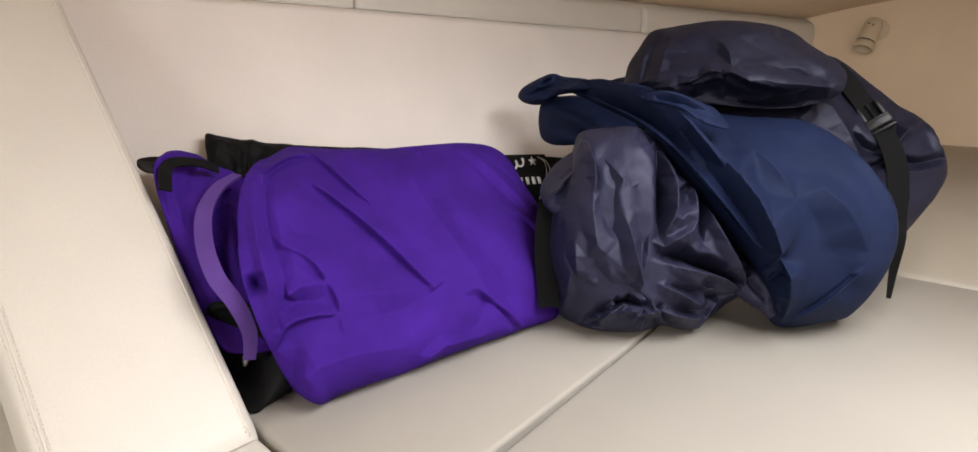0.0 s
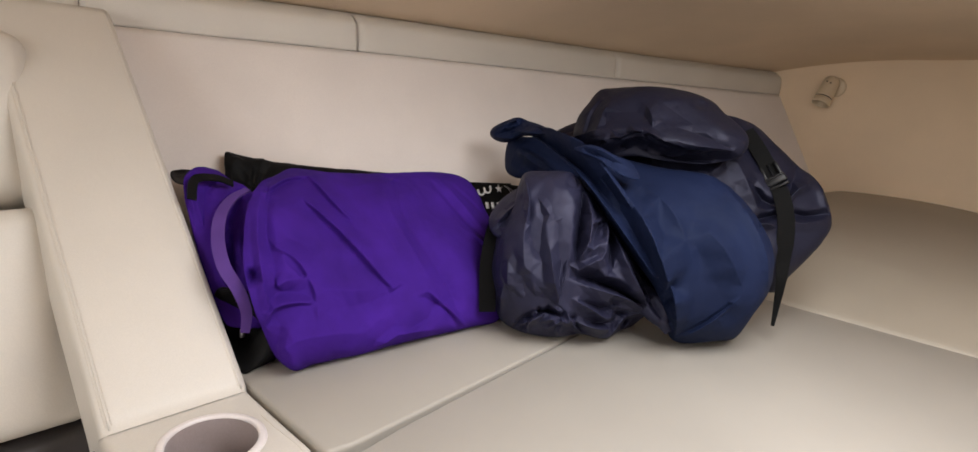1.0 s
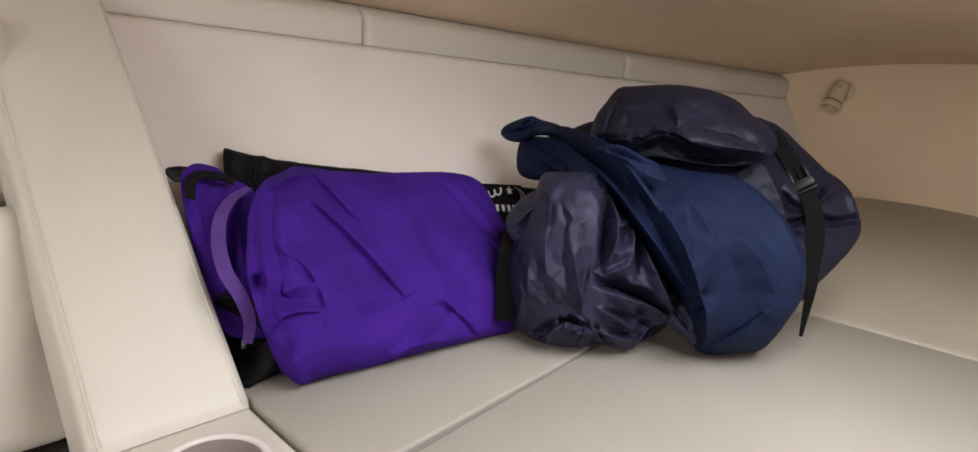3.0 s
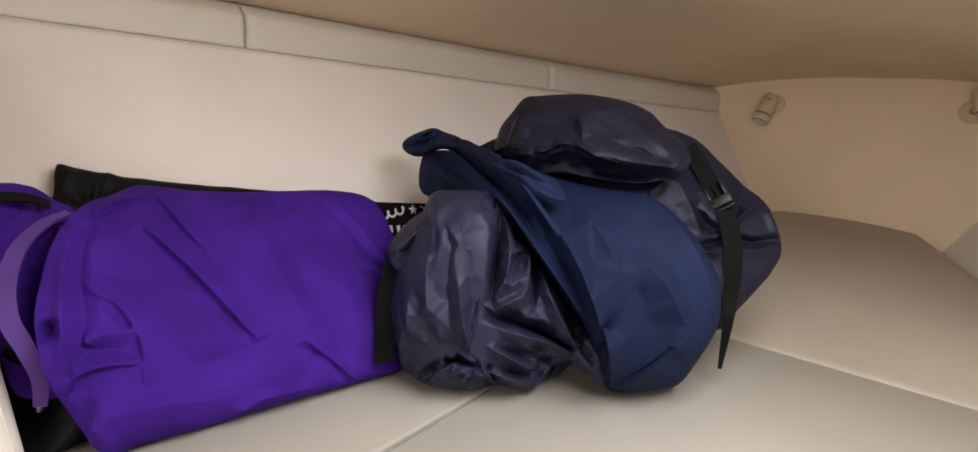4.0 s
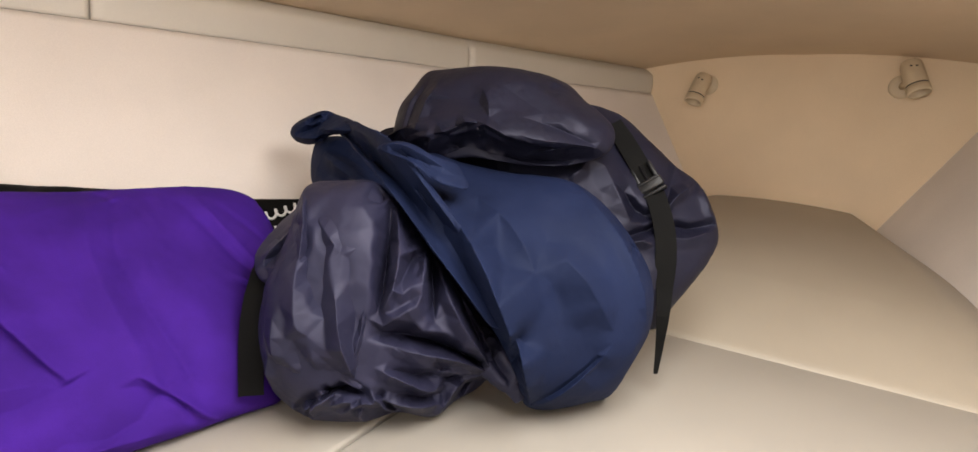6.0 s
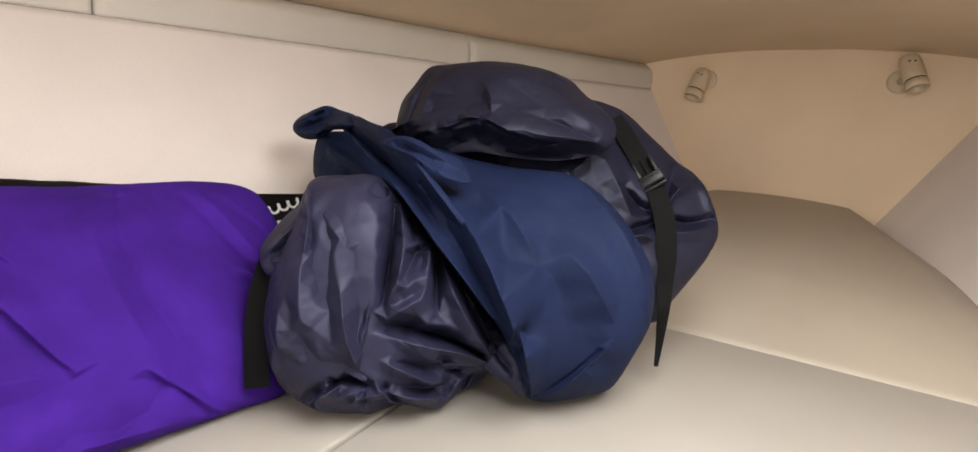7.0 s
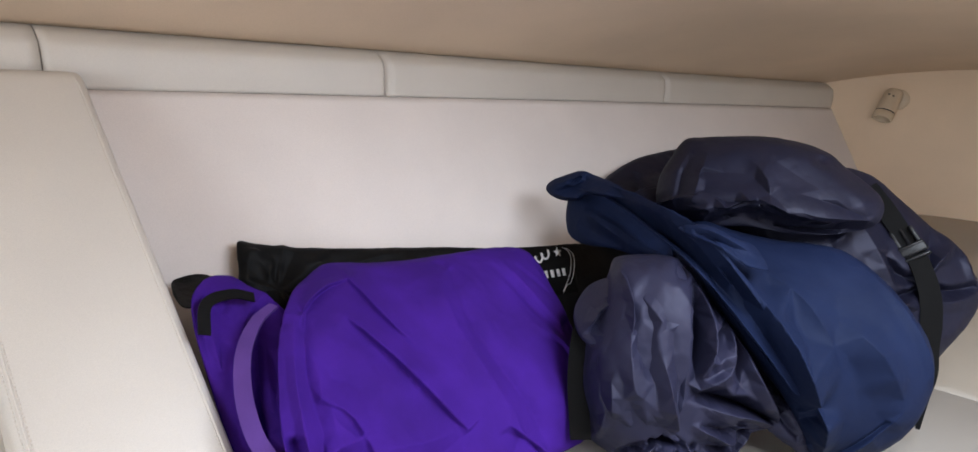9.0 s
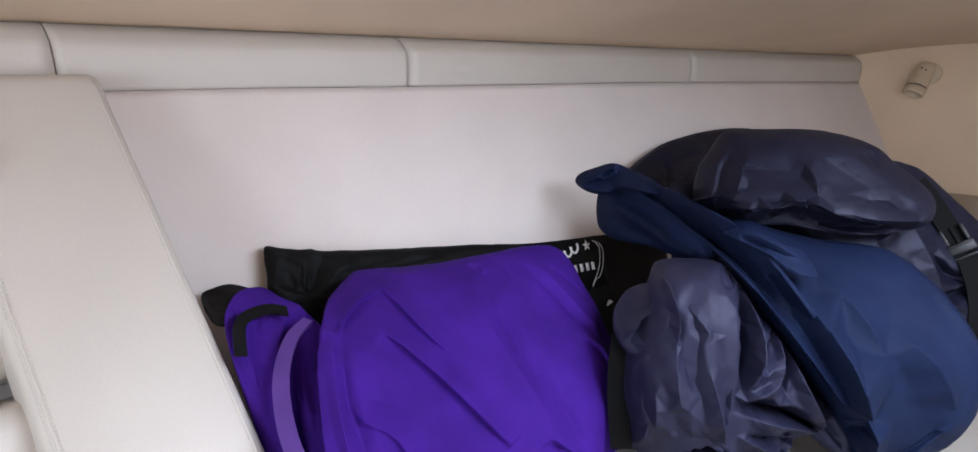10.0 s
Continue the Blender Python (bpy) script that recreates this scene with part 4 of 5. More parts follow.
folds = [
    ("crest", ((0.352, 0.558, 0.205), (0.318, 0.53, 0.195), (0.288, 0.487, 0.152), (0.279, 0.45, 0.1)), 9, 9, 5),
    ("crease", ((0.358, 0.545, 0.196), (0.327, 0.51, 0.178), (0.302, 0.468, 0.138), (0.292, 0.432, 0.085)), 7, 7, 6),
    ("crease", ((0.338, 0.575, 0.212), (0.3, 0.545, 0.204), (0.277, 0.505, 0.16)), 8, 8, 5),
    ("crest", ((0.357, 0.53, 0.188), (0.335, 0.485, 0.158), (0.318, 0.442, 0.1)), 6, 8, 5),
    ("crease", ((0.3, 0.59, 0.216), (0.282, 0.558, 0.203), (0.271, 0.52, 0.15)), 8, 8, 4),
]
sheets("collar", relief(p, folds, seed=5, loose=(0.012, 0.02), rough=0.0015), PURPLE, purple)
lining_rim = [
    (0.269, 0.46, 0.088), (0.289, 0.44, 0.095), (0.314, 0.415, 0.083), (0.315, 0.4, 0.036), (0.317, 0.405, 0.003), (0.287, 0.396, 0.003),
    (0.271, 0.405, 0.003), (0.269, 0.476, 0.003),
]
p = pillow(lining_rim, (0.31, 0.42, 0.05), (-0.002, -0.017, 0.008), back=1.0, full=2.6, size=150)
sheets("lining", drape(p, [], slack=(0.08, 0.05), seed=6), BLACK, purple, "black lining at the open end")
backing_rim = [
    (0.286, 0.65, 0.212), (0.304, 0.66, 0.214), (0.325, 0.665, 0.211), (0.345, 0.66, 0.201), (0.364, 0.65, 0.189), (0.354, 0.62, 0.19),
    (0.315, 0.6, 0.202), (0.273, 0.58, 0.209),
]
p = pillow(backing_rim, (0.321, 0.636, 0.203), (-0.002, -0.005, 0.002), back=1.0, full=3.0, size=150)
folds = [
]
sheets("lining", drape(p, folds, slack=(0.08, 0.05), seed=16), BLACK, purple, "black inside of the open end")
HEM = [(0.352, 0.544, 0.200), (0.325, 0.532, 0.192), (0.296, 0.502, 0.176), (0.277, 0.465, 0.153), (0.269, 0.429, 0.130), (0.275, 0.405, 0.107), (0.282, 0.399, 0.079), (0.283, 0.406, 0.049)]
hem = part("hem", ribbon_bm(spline(HEM, 60), (0.85, -0.45, 0.05), [0.009 + 0.007 * math.sin(math.pi * min(1, 0.1 + k / 70)) ** 0.8 for k in range(60)], 0.003), PALE, purple, "pale purple folded hem", smooth=False)
TRIM = [(0.270, 0.528, 0.196), (0.285, 0.554, 0.217), (0.318, 0.568, 0.215), (0.342, 0.568, 0.205)]
part("trim", ribbon_bm(spline(TRIM, 30), (0.1, 0.75, 0.65), 0.012, 0.002), BLACK, purple, "black binding", smooth=False)
part("snap", box_bm(0.007, 0.004, 0.012, 0.0018, 2, Matrix.Translation((0.287, 0.423, 0.04))), SNAP, purple, "small metal snap")

black = thing("black_bag", "flat black nylon bag with a white printed label against the hull", "bag")
flat_rim = [
    (0.384, 0.695, 0.223), (0.408, 0.695, 0.226), (0.458, 0.675, 0.217), (0.561, 0.645, 0.202), (0.675, 0.605, 0.192), (0.797, 0.565, 0.178),
    (0.955, 0.535, 0.165), (1.041, 0.53, 0.151), (1.104, 0.5, 0.13), (1.06, 0.46, 0.1), (1.02, 0.43, 0.02), (0.9, 0.44, 0.01),
    (0.7, 0.46, 0.01), (0.5, 0.52, 0.01), (0.4, 0.56, 0.02), (0.375, 0.62, 0.12),
]
p = pillow(flat_rim, (0.67, 0.565, 0.115), (-0.024, -0.021, 0.015), back=0.6, full=4.5)
folds = [
    ("valley", ((0.433, 0.668, 0.22), (0.417, 0.648, 0.2), (0.396, 0.639, 0.179)), 0.01, 0.008),
    ("valley", ((0.402, 0.673, 0.221), (0.397, 0.655, 0.2), (0.386, 0.645, 0.183)), 0.012, 0.006),
    ("ridge", ((0.396, 0.681, 0.226), (0.383, 0.665, 0.205), (0.375, 0.653, 0.182)), 0.01, 0.006),
    ("valley", ((0.448, 0.636, 0.195), (0.514, 0.618, 0.195), (0.586, 0.598, 0.193)), 0.008, 0.007),
    ("valley", ((0.469, 0.636, 0.202), (0.503, 0.627, 0.202), (0.555, 0.612, 0.199)), 0.008, 0.005),
    ("ridge", ((0.496, 0.622, 0.193), (0.548, 0.607, 0.192), (0.606, 0.592, 0.191)), 0.01, 0.005),
    ("gather", ((0.408, 0.636, 0.18), (0.1,)), 8, 0.006),
]
sheets("body", pleat(p, folds, wide=0.9, seed=9, lumps=0.001), BLACK, black)
part("tag", box_bm(0.018, 0.002, 0.012, 0.0008, 1, Matrix.Translation((0.871, 0.47, 0.076)) @ Matrix.Rotation(0.5, 4, "Y")), PRINT, black, "small white tag")
LABEL = [(0.768, 0.527, 0.141), (0.873, 0.506, 0.135), (0.789, 0.539, 0.17), (0.885, 0.523, 0.165)]

bag = thing("nylon_bag", "bulging dark slate nylon bag with a black webbing strap and buckle", "bag")
side_rim = [
    (0.933, 0.232, 0.259), (0.977, 0.205, 0.312), (1.021, 0.163, 0.342), (1.035, 0.157, 0.354), (1.067, 0.132, 0.348), (1.086, 0.11, 0.335),
    (1.096, 0.078, 0.307), (1.1, 0.04, 0.278), (1.101, 0.013, 0.262), (1.093, -0.01, 0.238), (1.081, -0.033, 0.194), (1.062, -0.029, 0.16),
    (1.04, -0.015, 0.125), (1.021, -0.005, 0.105), (0.986, 0.011, 0.077), (0.957, 0.062, 0.104), (0.94, 0.15, 0.171),
]
p = pillow(side_rim, (0.998, 0.1, 0.2), (-0.042, -0.018, 0.009), back=0.8, full=2.4)
folds = [
    ("crest", ((0.994, 0.117, 0.297), (0.978, 0.082, 0.257), (0.979, 0.054, 0.212)), 30, 24, 5),
    ("crest", ((0.995, 0.118, 0.299), (0.956, 0.118, 0.272), (0.946, 0.132, 0.258)), 12, 16, 6),
    ("crease", ((0.995, 0.073, 0.245), (1.007, 0.060, 0.222), (1.009, 0.031, 0.213)), 10, 12, 9),
    ("crease", ((0.969, 0.058, 0.191), (1.006, 0.042, 0.197), (1.011, 0.026, 0.209)), 9, 9, 9),
    ("crest", ((0.960, 0.054, 0.185), (0.972, 0.034, 0.192), (0.988, 0.022, 0.184)), 9, 12, 6),
    ("crest", ((1.011, 0.025, 0.222), (1.031, 0.013, 0.247), (1.082, 0.005, 0.260)), 10, 12, 8),
]
folds += [
    ("crease", ((1.018, 0.021, 0.211), (1.050, 0.002, 0.201), (1.072, -0.026, 0.210)), 10, 9, 9),
    ("crest", ((1.088, 0.001, 0.258), (1.066, -0.018, 0.235), (1.071, -0.031, 0.207)), 10, 10, 5),
    ("crest", ((1.006, 0.013, 0.196), (1.021, -0.010, 0.196), (1.059, -0.028, 0.202)), 10, 16, 5),
    ("crease", ((1.020, 0.114, 0.309), (1.029, 0.087, 0.283), (1.018, 0.063, 0.261)), 14, 14, 5),
    ("crease", ((1.097, 0.039, 0.286), (1.057, 0.032, 0.254), (1.026, 0.024, 0.233)), 10, 14, 5),
]
sheets("body", relief(p, folds, seed=21, loose=(0.018, 0.024), rough=0.002, soft=30), SLATE, bag)
core_rim = [
    (0.86, 0.391, 0.258), (0.887, 0.395, 0.298), (0.933, 0.343, 0.312), (0.964, 0.302, 0.338), (1.003, 0.22, 0.315), (1.032, 0.135, 0.297),
    (1.032, 0.09, 0.23), (1.002, 0.058, 0.137), (0.956, 0.072, 0.05), (0.89, 0.133, 0.018), (0.839, 0.227, 0.056), (0.825, 0.328, 0.153),
]
p = pillow(core_rim, (0.9, 0.22, 0.16), (-0.025, -0.016, 0.007), back=1.5, full=2.4, size=150)
folds = [
]
sheets("core", drape(p, folds, slack=(0.03, 0.03), seed=23, rounds=(20, 6)), SLATE, bag)
pouch_rim = [
    (0.855, 0.347, 0.281), (0.864, 0.355, 0.299), (0.877, 0.357, 0.327), (0.897, 0.353, 0.350), (0.917, 0.346, 0.375), (0.932, 0.327, 0.381),
    (0.944, 0.293, 0.384), (0.984, 0.232, 0.385), (0.994, 0.173, 0.373), (0.998, 0.141, 0.352), (0.98, 0.092, 0.324), (0.95, 0.084, 0.298),
    (0.932, 0.107, 0.286), (0.914, 0.132, 0.282), (0.894, 0.169, 0.283), (0.877, 0.199, 0.292), (0.86, 0.226, 0.301), (0.85, 0.246, 0.29),
    (0.841, 0.275, 0.276), (0.835, 0.295, 0.287), (0.838, 0.327, 0.29), (0.839, 0.357, 0.279),
]
p = pillow(pouch_rim, (0.885, 0.215, 0.315), (-0.022, -0.014, 0.028), back=0.7, full=2.7)
folds = [
    ("lap", ((0.836, 0.308, 0.286), (0.814, 0.256, 0.302), (0.817, 0.227, 0.310), (0.834, 0.202, 0.324), (0.843, 0.179, 0.312), (0.866, 0.149, 0.302), (0.885, 0.114, 0.303), (0.923, 0.090, 0.302)), 40, 24, 9),
    ("crest", ((0.925, 0.089, 0.302), (0.882, 0.112, 0.306), (0.854, 0.143, 0.309), (0.842, 0.179, 0.322)), 14, 20, 7),
    ("crease", ((0.876, 0.310, 0.362), (0.860, 0.318, 0.337), (0.832, 0.308, 0.297)), 7, 7, 6),
    ("crest", ((0.870, 0.290, 0.365), (0.839, 0.284, 0.338), (0.819, 0.282, 0.306)), 9, 14, 5),
    ("crest", ((0.868, 0.219, 0.360), (0.851, 0.199, 0.346), (0.842, 0.190, 0.328)), 60, 45, 7),
    ("crest", ((0.833, 0.201, 0.323), (0.858, 0.209, 0.301), (0.873, 0.208, 0.286)), 12, 12, 6),
]
folds += [
    ("crest", ((0.890, 0.150, 0.289), (0.883, 0.128, 0.296), (0.904, 0.110, 0.301)), 12, 12, 6),
    ("crease", ((0.848, 0.271, 0.272), (0.873, 0.212, 0.274), (0.902, 0.157, 0.275), (0.930, 0.112, 0.286)), 30, 30, 10),
    ("crease", ((0.831, 0.271, 0.322), (0.827, 0.239, 0.312), (0.830, 0.218, 0.317)), 14, 10, 4),
    ("crease", ((0.868, 0.162, 0.331), (0.895, 0.125, 0.320), (0.921, 0.094, 0.306)), 18, 12, 4),
    ("crease", ((0.848, 0.286, 0.344), (0.865, 0.232, 0.348), (0.854, 0.207, 0.338)), 20, 20, 3),
    ("crease", ((0.860, 0.188, 0.303), (0.886, 0.168, 0.292), (0.888, 0.135, 0.297)), 10, 10, 4),
]
folds += [
    ("crest", ((0.817, 0.249, 0.305), (0.823, 0.262, 0.289), (0.840, 0.270, 0.276)), 8, 8, 4),
    ("crease", ((0.824, 0.232, 0.306), (0.858, 0.246, 0.290), (0.860, 0.227, 0.280)), 8, 8, 5),
    ("crease", ((0.885, 0.201, 0.366), (0.889, 0.166, 0.346), (0.893, 0.124, 0.327)), 25, 25, 2.5),
]
sheets("pouch", relief(p, folds, seed=22, loose=(0.022, 0.018), rough=0.0013, soft=70, deep=2.0), SLATE, bag)
lobe2_rim = [
    (1.044, 0.558, 0.259), (1.122, 0.558, 0.292), (1.216, 0.546, 0.313), (1.346, 0.522, 0.323), (1.514, 0.498, 0.316), (1.566, 0.450, 0.277),
    (1.270, 0.426, 0.245), (1.112, 0.450, 0.244), (1.055, 0.498, 0.250),
]
p = pillow(lobe2_rim, (1.249, 0.501, 0.280), (-0.027, -0.011, 0.005), back=1.2, full=2.6, size=150)
folds = [
    ("valley", ((1.124, 0.528, 0.292), (1.096, 0.499, 0.271), (1.057, 0.484, 0.253)), 0.01, 0.012),
    ("ridge", ((1.255, 0.510, 0.313), (1.178, 0.486, 0.280), (1.079, 0.463, 0.250)), 0.012, 0.012),
]
sheets("back_lobe", drape(p, folds, slack=(0.05, 0.04), seed=24, rounds=(40, 12)), SLATE, bag)

cover = thing("folded_cover", "navy polyester cover draped and twisted over the nylon bundle", "boat cover")
drape_rim = [
    (0.776, 0.267, 0.225), (0.808, 0.283, 0.254), (0.846, 0.281, 0.276), (0.874, 0.242, 0.266), (0.895, 0.189, 0.26), (0.924, 0.134, 0.259),
    (0.937, 0.105, 0.249), (0.946, 0.073, 0.225), (0.95, 0.047, 0.198), (0.946, 0.018, 0.165), (0.936, 0.002, 0.133), (0.92, -0.003, 0.096),
    (0.895, 0.008, 0.058), (0.911, 0.031, 0.008), (0.881, 0.05, 0.005), (0.827, 0.094, 0.004), (0.792, 0.097, 0.056), (0.79, 0.124, 0.095),
    (0.779, 0.157, 0.131), (0.77, 0.202, 0.176),
]
p = pillow(drape_rim, (0.86, 0.1, 0.14), (-0.066, -0.034, 0.026), back=0.7, full=2.6)
folds = [
    ("crest", ((0.769, 0.217, 0.252), (0.729, 0.136, 0.218), (0.711, 0.091, 0.181), (0.731, 0.076, 0.130), (0.734, 0.057, 0.089), (0.787, 0.075, 0.031)), 70, 22, 19),
    ("crest", ((0.762, 0.153, 0.252), (0.789, 0.125, 0.226), (0.795, 0.099, 0.196), (0.780, 0.072, 0.164)), 70, 70, 9),
    ("crest", ((0.773, 0.117, 0.059), (0.775, 0.105, 0.084), (0.752, 0.078, 0.116)), 6, 9, 7),
    ("crease", ((0.775, 0.112, 0.056), (0.782, 0.100, 0.074), (0.735, 0.065, 0.104)), 7, 6, 8),
    ("crest", ((0.773, 0.119, 0.060), (0.768, 0.090, 0.057), (0.772, 0.070, 0.044)), 6, 8, 6),
    ("crest", ((0.808, 0.084, 0.204), (0.804, 0.032, 0.175), (0.825, 0.006, 0.122)), 45, 45, 7),
]
folds += [
    ("crease", ((0.790, 0.074, 0.031), (0.797, 0.046, 0.054), (0.816, 0.025, 0.078), (0.821, 0.017, 0.091)), 5, 5, 2.5),
    ("crest", ((0.796, 0.063, 0.032), (0.798, 0.039, 0.056), (0.819, 0.017, 0.086), (0.835, -0.000, 0.121)), 24, 24, 4),
    ("crest", ((0.896, 0.085, 0.251), (0.869, 0.032, 0.219), (0.862, -0.005, 0.171), (0.870, -0.014, 0.126)), 8, 12, 5),
]
sheets("panel", relief(p, folds, seed=31, lumps=0.0015, rough=0.0006, soft=60), NAVY, cover)
twist_rim = [
    (0.852, 0.450, 0.304), (0.799, 0.363, 0.308), (0.762, 0.300, 0.306), (0.737, 0.246, 0.299), (0.723, 0.207, 0.284), (0.733, 0.189, 0.262),
    (0.739, 0.157, 0.231), (0.746, 0.122, 0.193), (0.755, 0.091, 0.132), (0.732, 0.099, 0.128), (0.722, 0.137, 0.168), (0.714, 0.170, 0.201),
    (0.714, 0.207, 0.236), (0.731, 0.253, 0.257), (0.761, 0.312, 0.272), (0.812, 0.389, 0.286), (0.851, 0.450, 0.292),
]
p = pillow(twist_rim, (0.758, 0.244, 0.245), (-0.012, -0.010, 0.002), back=0.8, full=2.4, size=240)
folds = [
    ("crest", ((0.856, 0.445, 0.298), (0.748, 0.284, 0.295), (0.736, 0.235, 0.272), (0.731, 0.186, 0.236)), 10, 9, 5),
    ("crease", ((0.798, 0.362, 0.293), (0.743, 0.273, 0.273), (0.727, 0.218, 0.244), (0.731, 0.175, 0.204)), 6, 6, 5),
    ("crest", ((0.719, 0.218, 0.246), (0.729, 0.177, 0.201), (0.751, 0.119, 0.133)), 6, 6, 4),
    ("crease", ((0.731, 0.199, 0.251), (0.743, 0.160, 0.206), (0.759, 0.119, 0.151)), 7, 7, 5),
    ("crest", ((0.737, 0.236, 0.287), (0.737, 0.200, 0.260), (0.746, 0.159, 0.216)), 7, 7, 4),
]
sheets("twist", relief(p, folds, seed=41, loose=(0.012, 0.02), smooth=2), NAVY, cover)
loop_rim = [
    (0.849, 0.544, 0.280), (0.849, 0.532, 0.294), (0.853, 0.503, 0.308), (0.860, 0.484, 0.315), (0.864, 0.459, 0.310), (0.815, 0.374, 0.305),
    (0.809, 0.373, 0.295), (0.849, 0.458, 0.285), (0.846, 0.480, 0.272), (0.845, 0.506, 0.267), (0.847, 0.532, 0.270),
]
p = pillow(loop_rim, (0.844, 0.477, 0.291), (-0.012, -0.013, 0.001), back=0.8, full=2.4, size=240)
folds = [
    ("crease", ((0.848, 0.519, 0.281), (0.853, 0.489, 0.292), (0.856, 0.473, 0.303), (0.861, 0.455, 0.304)), 7, 7, 12),
    ("crest", ((0.849, 0.531, 0.274), (0.843, 0.483, 0.277), (0.849, 0.446, 0.294)), 6, 6, 6),
    ("crest", ((0.850, 0.530, 0.289), (0.856, 0.500, 0.304), (0.863, 0.481, 0.311)), 6, 6, 5),
    ("crease", ((0.853, 0.502, 0.296), (0.856, 0.487, 0.308)), 5, 5, 5),
]
sheets("loop", relief(p, folds, seed=42, loose=(0.012, 0.02), smooth=2), NAVY, cover, "rolled end of the cover")
tail_rim = [
    (0.863, 0.506, 0.269), (0.868, 0.469, 0.281), (0.869, 0.413, 0.281), (0.847, 0.346, 0.263), (0.818, 0.29, 0.233), (0.796, 0.256, 0.21),
    (0.799, 0.297, 0.207), (0.828, 0.386, 0.212), (0.835, 0.461, 0.206), (0.845, 0.495, 0.222),
]
p = pillow(tail_rim, (0.837, 0.392, 0.239), (-0.02, -0.02, 0.003), back=0.8, full=2.4)
folds = [
    ("valley", ((0.846, 0.459, 0.268), (0.828, 0.386, 0.256), (0.803, 0.311, 0.233)), 0.01, 0.012),
    ("ridge", ((0.84, 0.464, 0.256), (0.818, 0.39, 0.238), (0.797, 0.313, 0.222)), 0.01, 0.008),
    ("valley", ((0.835, 0.468, 0.238), (0.821, 0.416, 0.229), (0.81, 0.357, 0.223)), 0.01, 0.008),
    ("gather", ((0.798, 0.285, 0.225), (0.16,)), 7, 0.006),
]
sheets("tail", pleat(p, folds, wide=0.9, seed=43, fine=0.0003), NAVY, cover)
fold_rim = [
    (0.732, 0.257, 0.287), (0.736, 0.246, 0.294), (0.741, 0.233, 0.297), (0.743, 0.214, 0.294), (0.750, 0.196, 0.285), (0.769, 0.178, 0.277),
    (0.762, 0.157, 0.256), (0.735, 0.170, 0.260), (0.726, 0.184, 0.269), (0.722, 0.199, 0.279), (0.726, 0.226, 0.282),
]
p = pillow(fold_rim, (0.740, 0.206, 0.280), (-0.009, -0.007, 0.001), back=0.8, full=2.4, size=240)
folds = [
    ("crest", ((0.739, 0.256, 0.289), (0.749, 0.238, 0.292), (0.750, 0.204, 0.283), (0.767, 0.178, 0.266)), 7, 9, 4),
    ("crease", ((0.737, 0.236, 0.285), (0.740, 0.208, 0.279), (0.747, 0.188, 0.261)), 6, 6, 5),
]
sheets("fold", relief(p, folds, seed=44, loose=(0.012, 0.02), smooth=2), NAVY, cover)

bundle = thing("nylon_bundle", "crumpled slate grey nylon bundle resting on the berth", "bag")
lump_rim = [
    (0.681, 0.317, 0.226), (0.697, 0.319, 0.242), (0.718, 0.303, 0.247), (0.734, 0.266, 0.25), (0.742, 0.247, 0.237), (0.771, 0.212, 0.184),
    (0.786, 0.163, 0.127), (0.783, 0.123, 0.067), (0.831, 0.164, 0.006), (0.782, 0.166, 0.005), (0.735, 0.165, 0.004), (0.716, 0.197, 0.006),
    (0.683, 0.216, 0.004), (0.654, 0.26, 0.004), (0.654, 0.308, 0.008), (0.625, 0.299, 0.057), (0.635, 0.322, 0.088), (0.646, 0.328, 0.119),
    (0.659, 0.331, 0.15), (0.675, 0.324, 0.184),
]
p = pillow(lump_rim, (0.68, 0.235, 0.12), (-0.034, -0.033, 0.017), back=0.8, full=2.8)
folds = [
    ("crest", ((0.747, 0.219, 0.212), (0.760, 0.227, 0.220), (0.753, 0.215, 0.235)), 5, 5, 4),
    ("crease", ((0.754, 0.234, 0.220), (0.733, 0.210, 0.205), (0.732, 0.202, 0.198)), 6, 6, 5),
    ("crest", ((0.755, 0.177, 0.166), (0.740, 0.140, 0.130), (0.762, 0.124, 0.083)), 7, 7, 6),
    ("crease", ((0.775, 0.183, 0.158), (0.770, 0.151, 0.119), (0.765, 0.122, 0.082)), 6, 6, 7),
    ("crest", ((0.673, 0.172, 0.152), (0.685, 0.163, 0.164), (0.710, 0.173, 0.176)), 9, 9, 4),
    ("crease", ((0.683, 0.174, 0.168), (0.711, 0.187, 0.179), (0.708, 0.182, 0.190)), 7, 7, 5),
]
folds += [
    ("crest", ((0.673, 0.169, 0.104), (0.701, 0.151, 0.080), (0.753, 0.147, 0.056), (0.768, 0.124, 0.058)), 8, 8, 4),
    ("crease", ((0.730, 0.150, 0.053), (0.749, 0.148, 0.054), (0.767, 0.127, 0.055)), 6, 6, 5),
    ("crest", ((0.659, 0.178, 0.053), (0.687, 0.177, 0.037), (0.706, 0.151, 0.033), (0.736, 0.149, 0.028)), 9, 9, 5),
    ("crest", ((0.809, 0.160, 0.010), (0.779, 0.157, 0.015), (0.757, 0.154, 0.004)), 6, 6, 5),
    ("crease", ((0.676, 0.168, 0.053), (0.706, 0.160, 0.041), (0.734, 0.155, 0.037)), 8, 8, 5),
    ("crease", ((0.639, 0.282, 0.003), (0.627, 0.250, 0.030), (0.621, 0.229, 0.055)), 6, 6, 5),
]
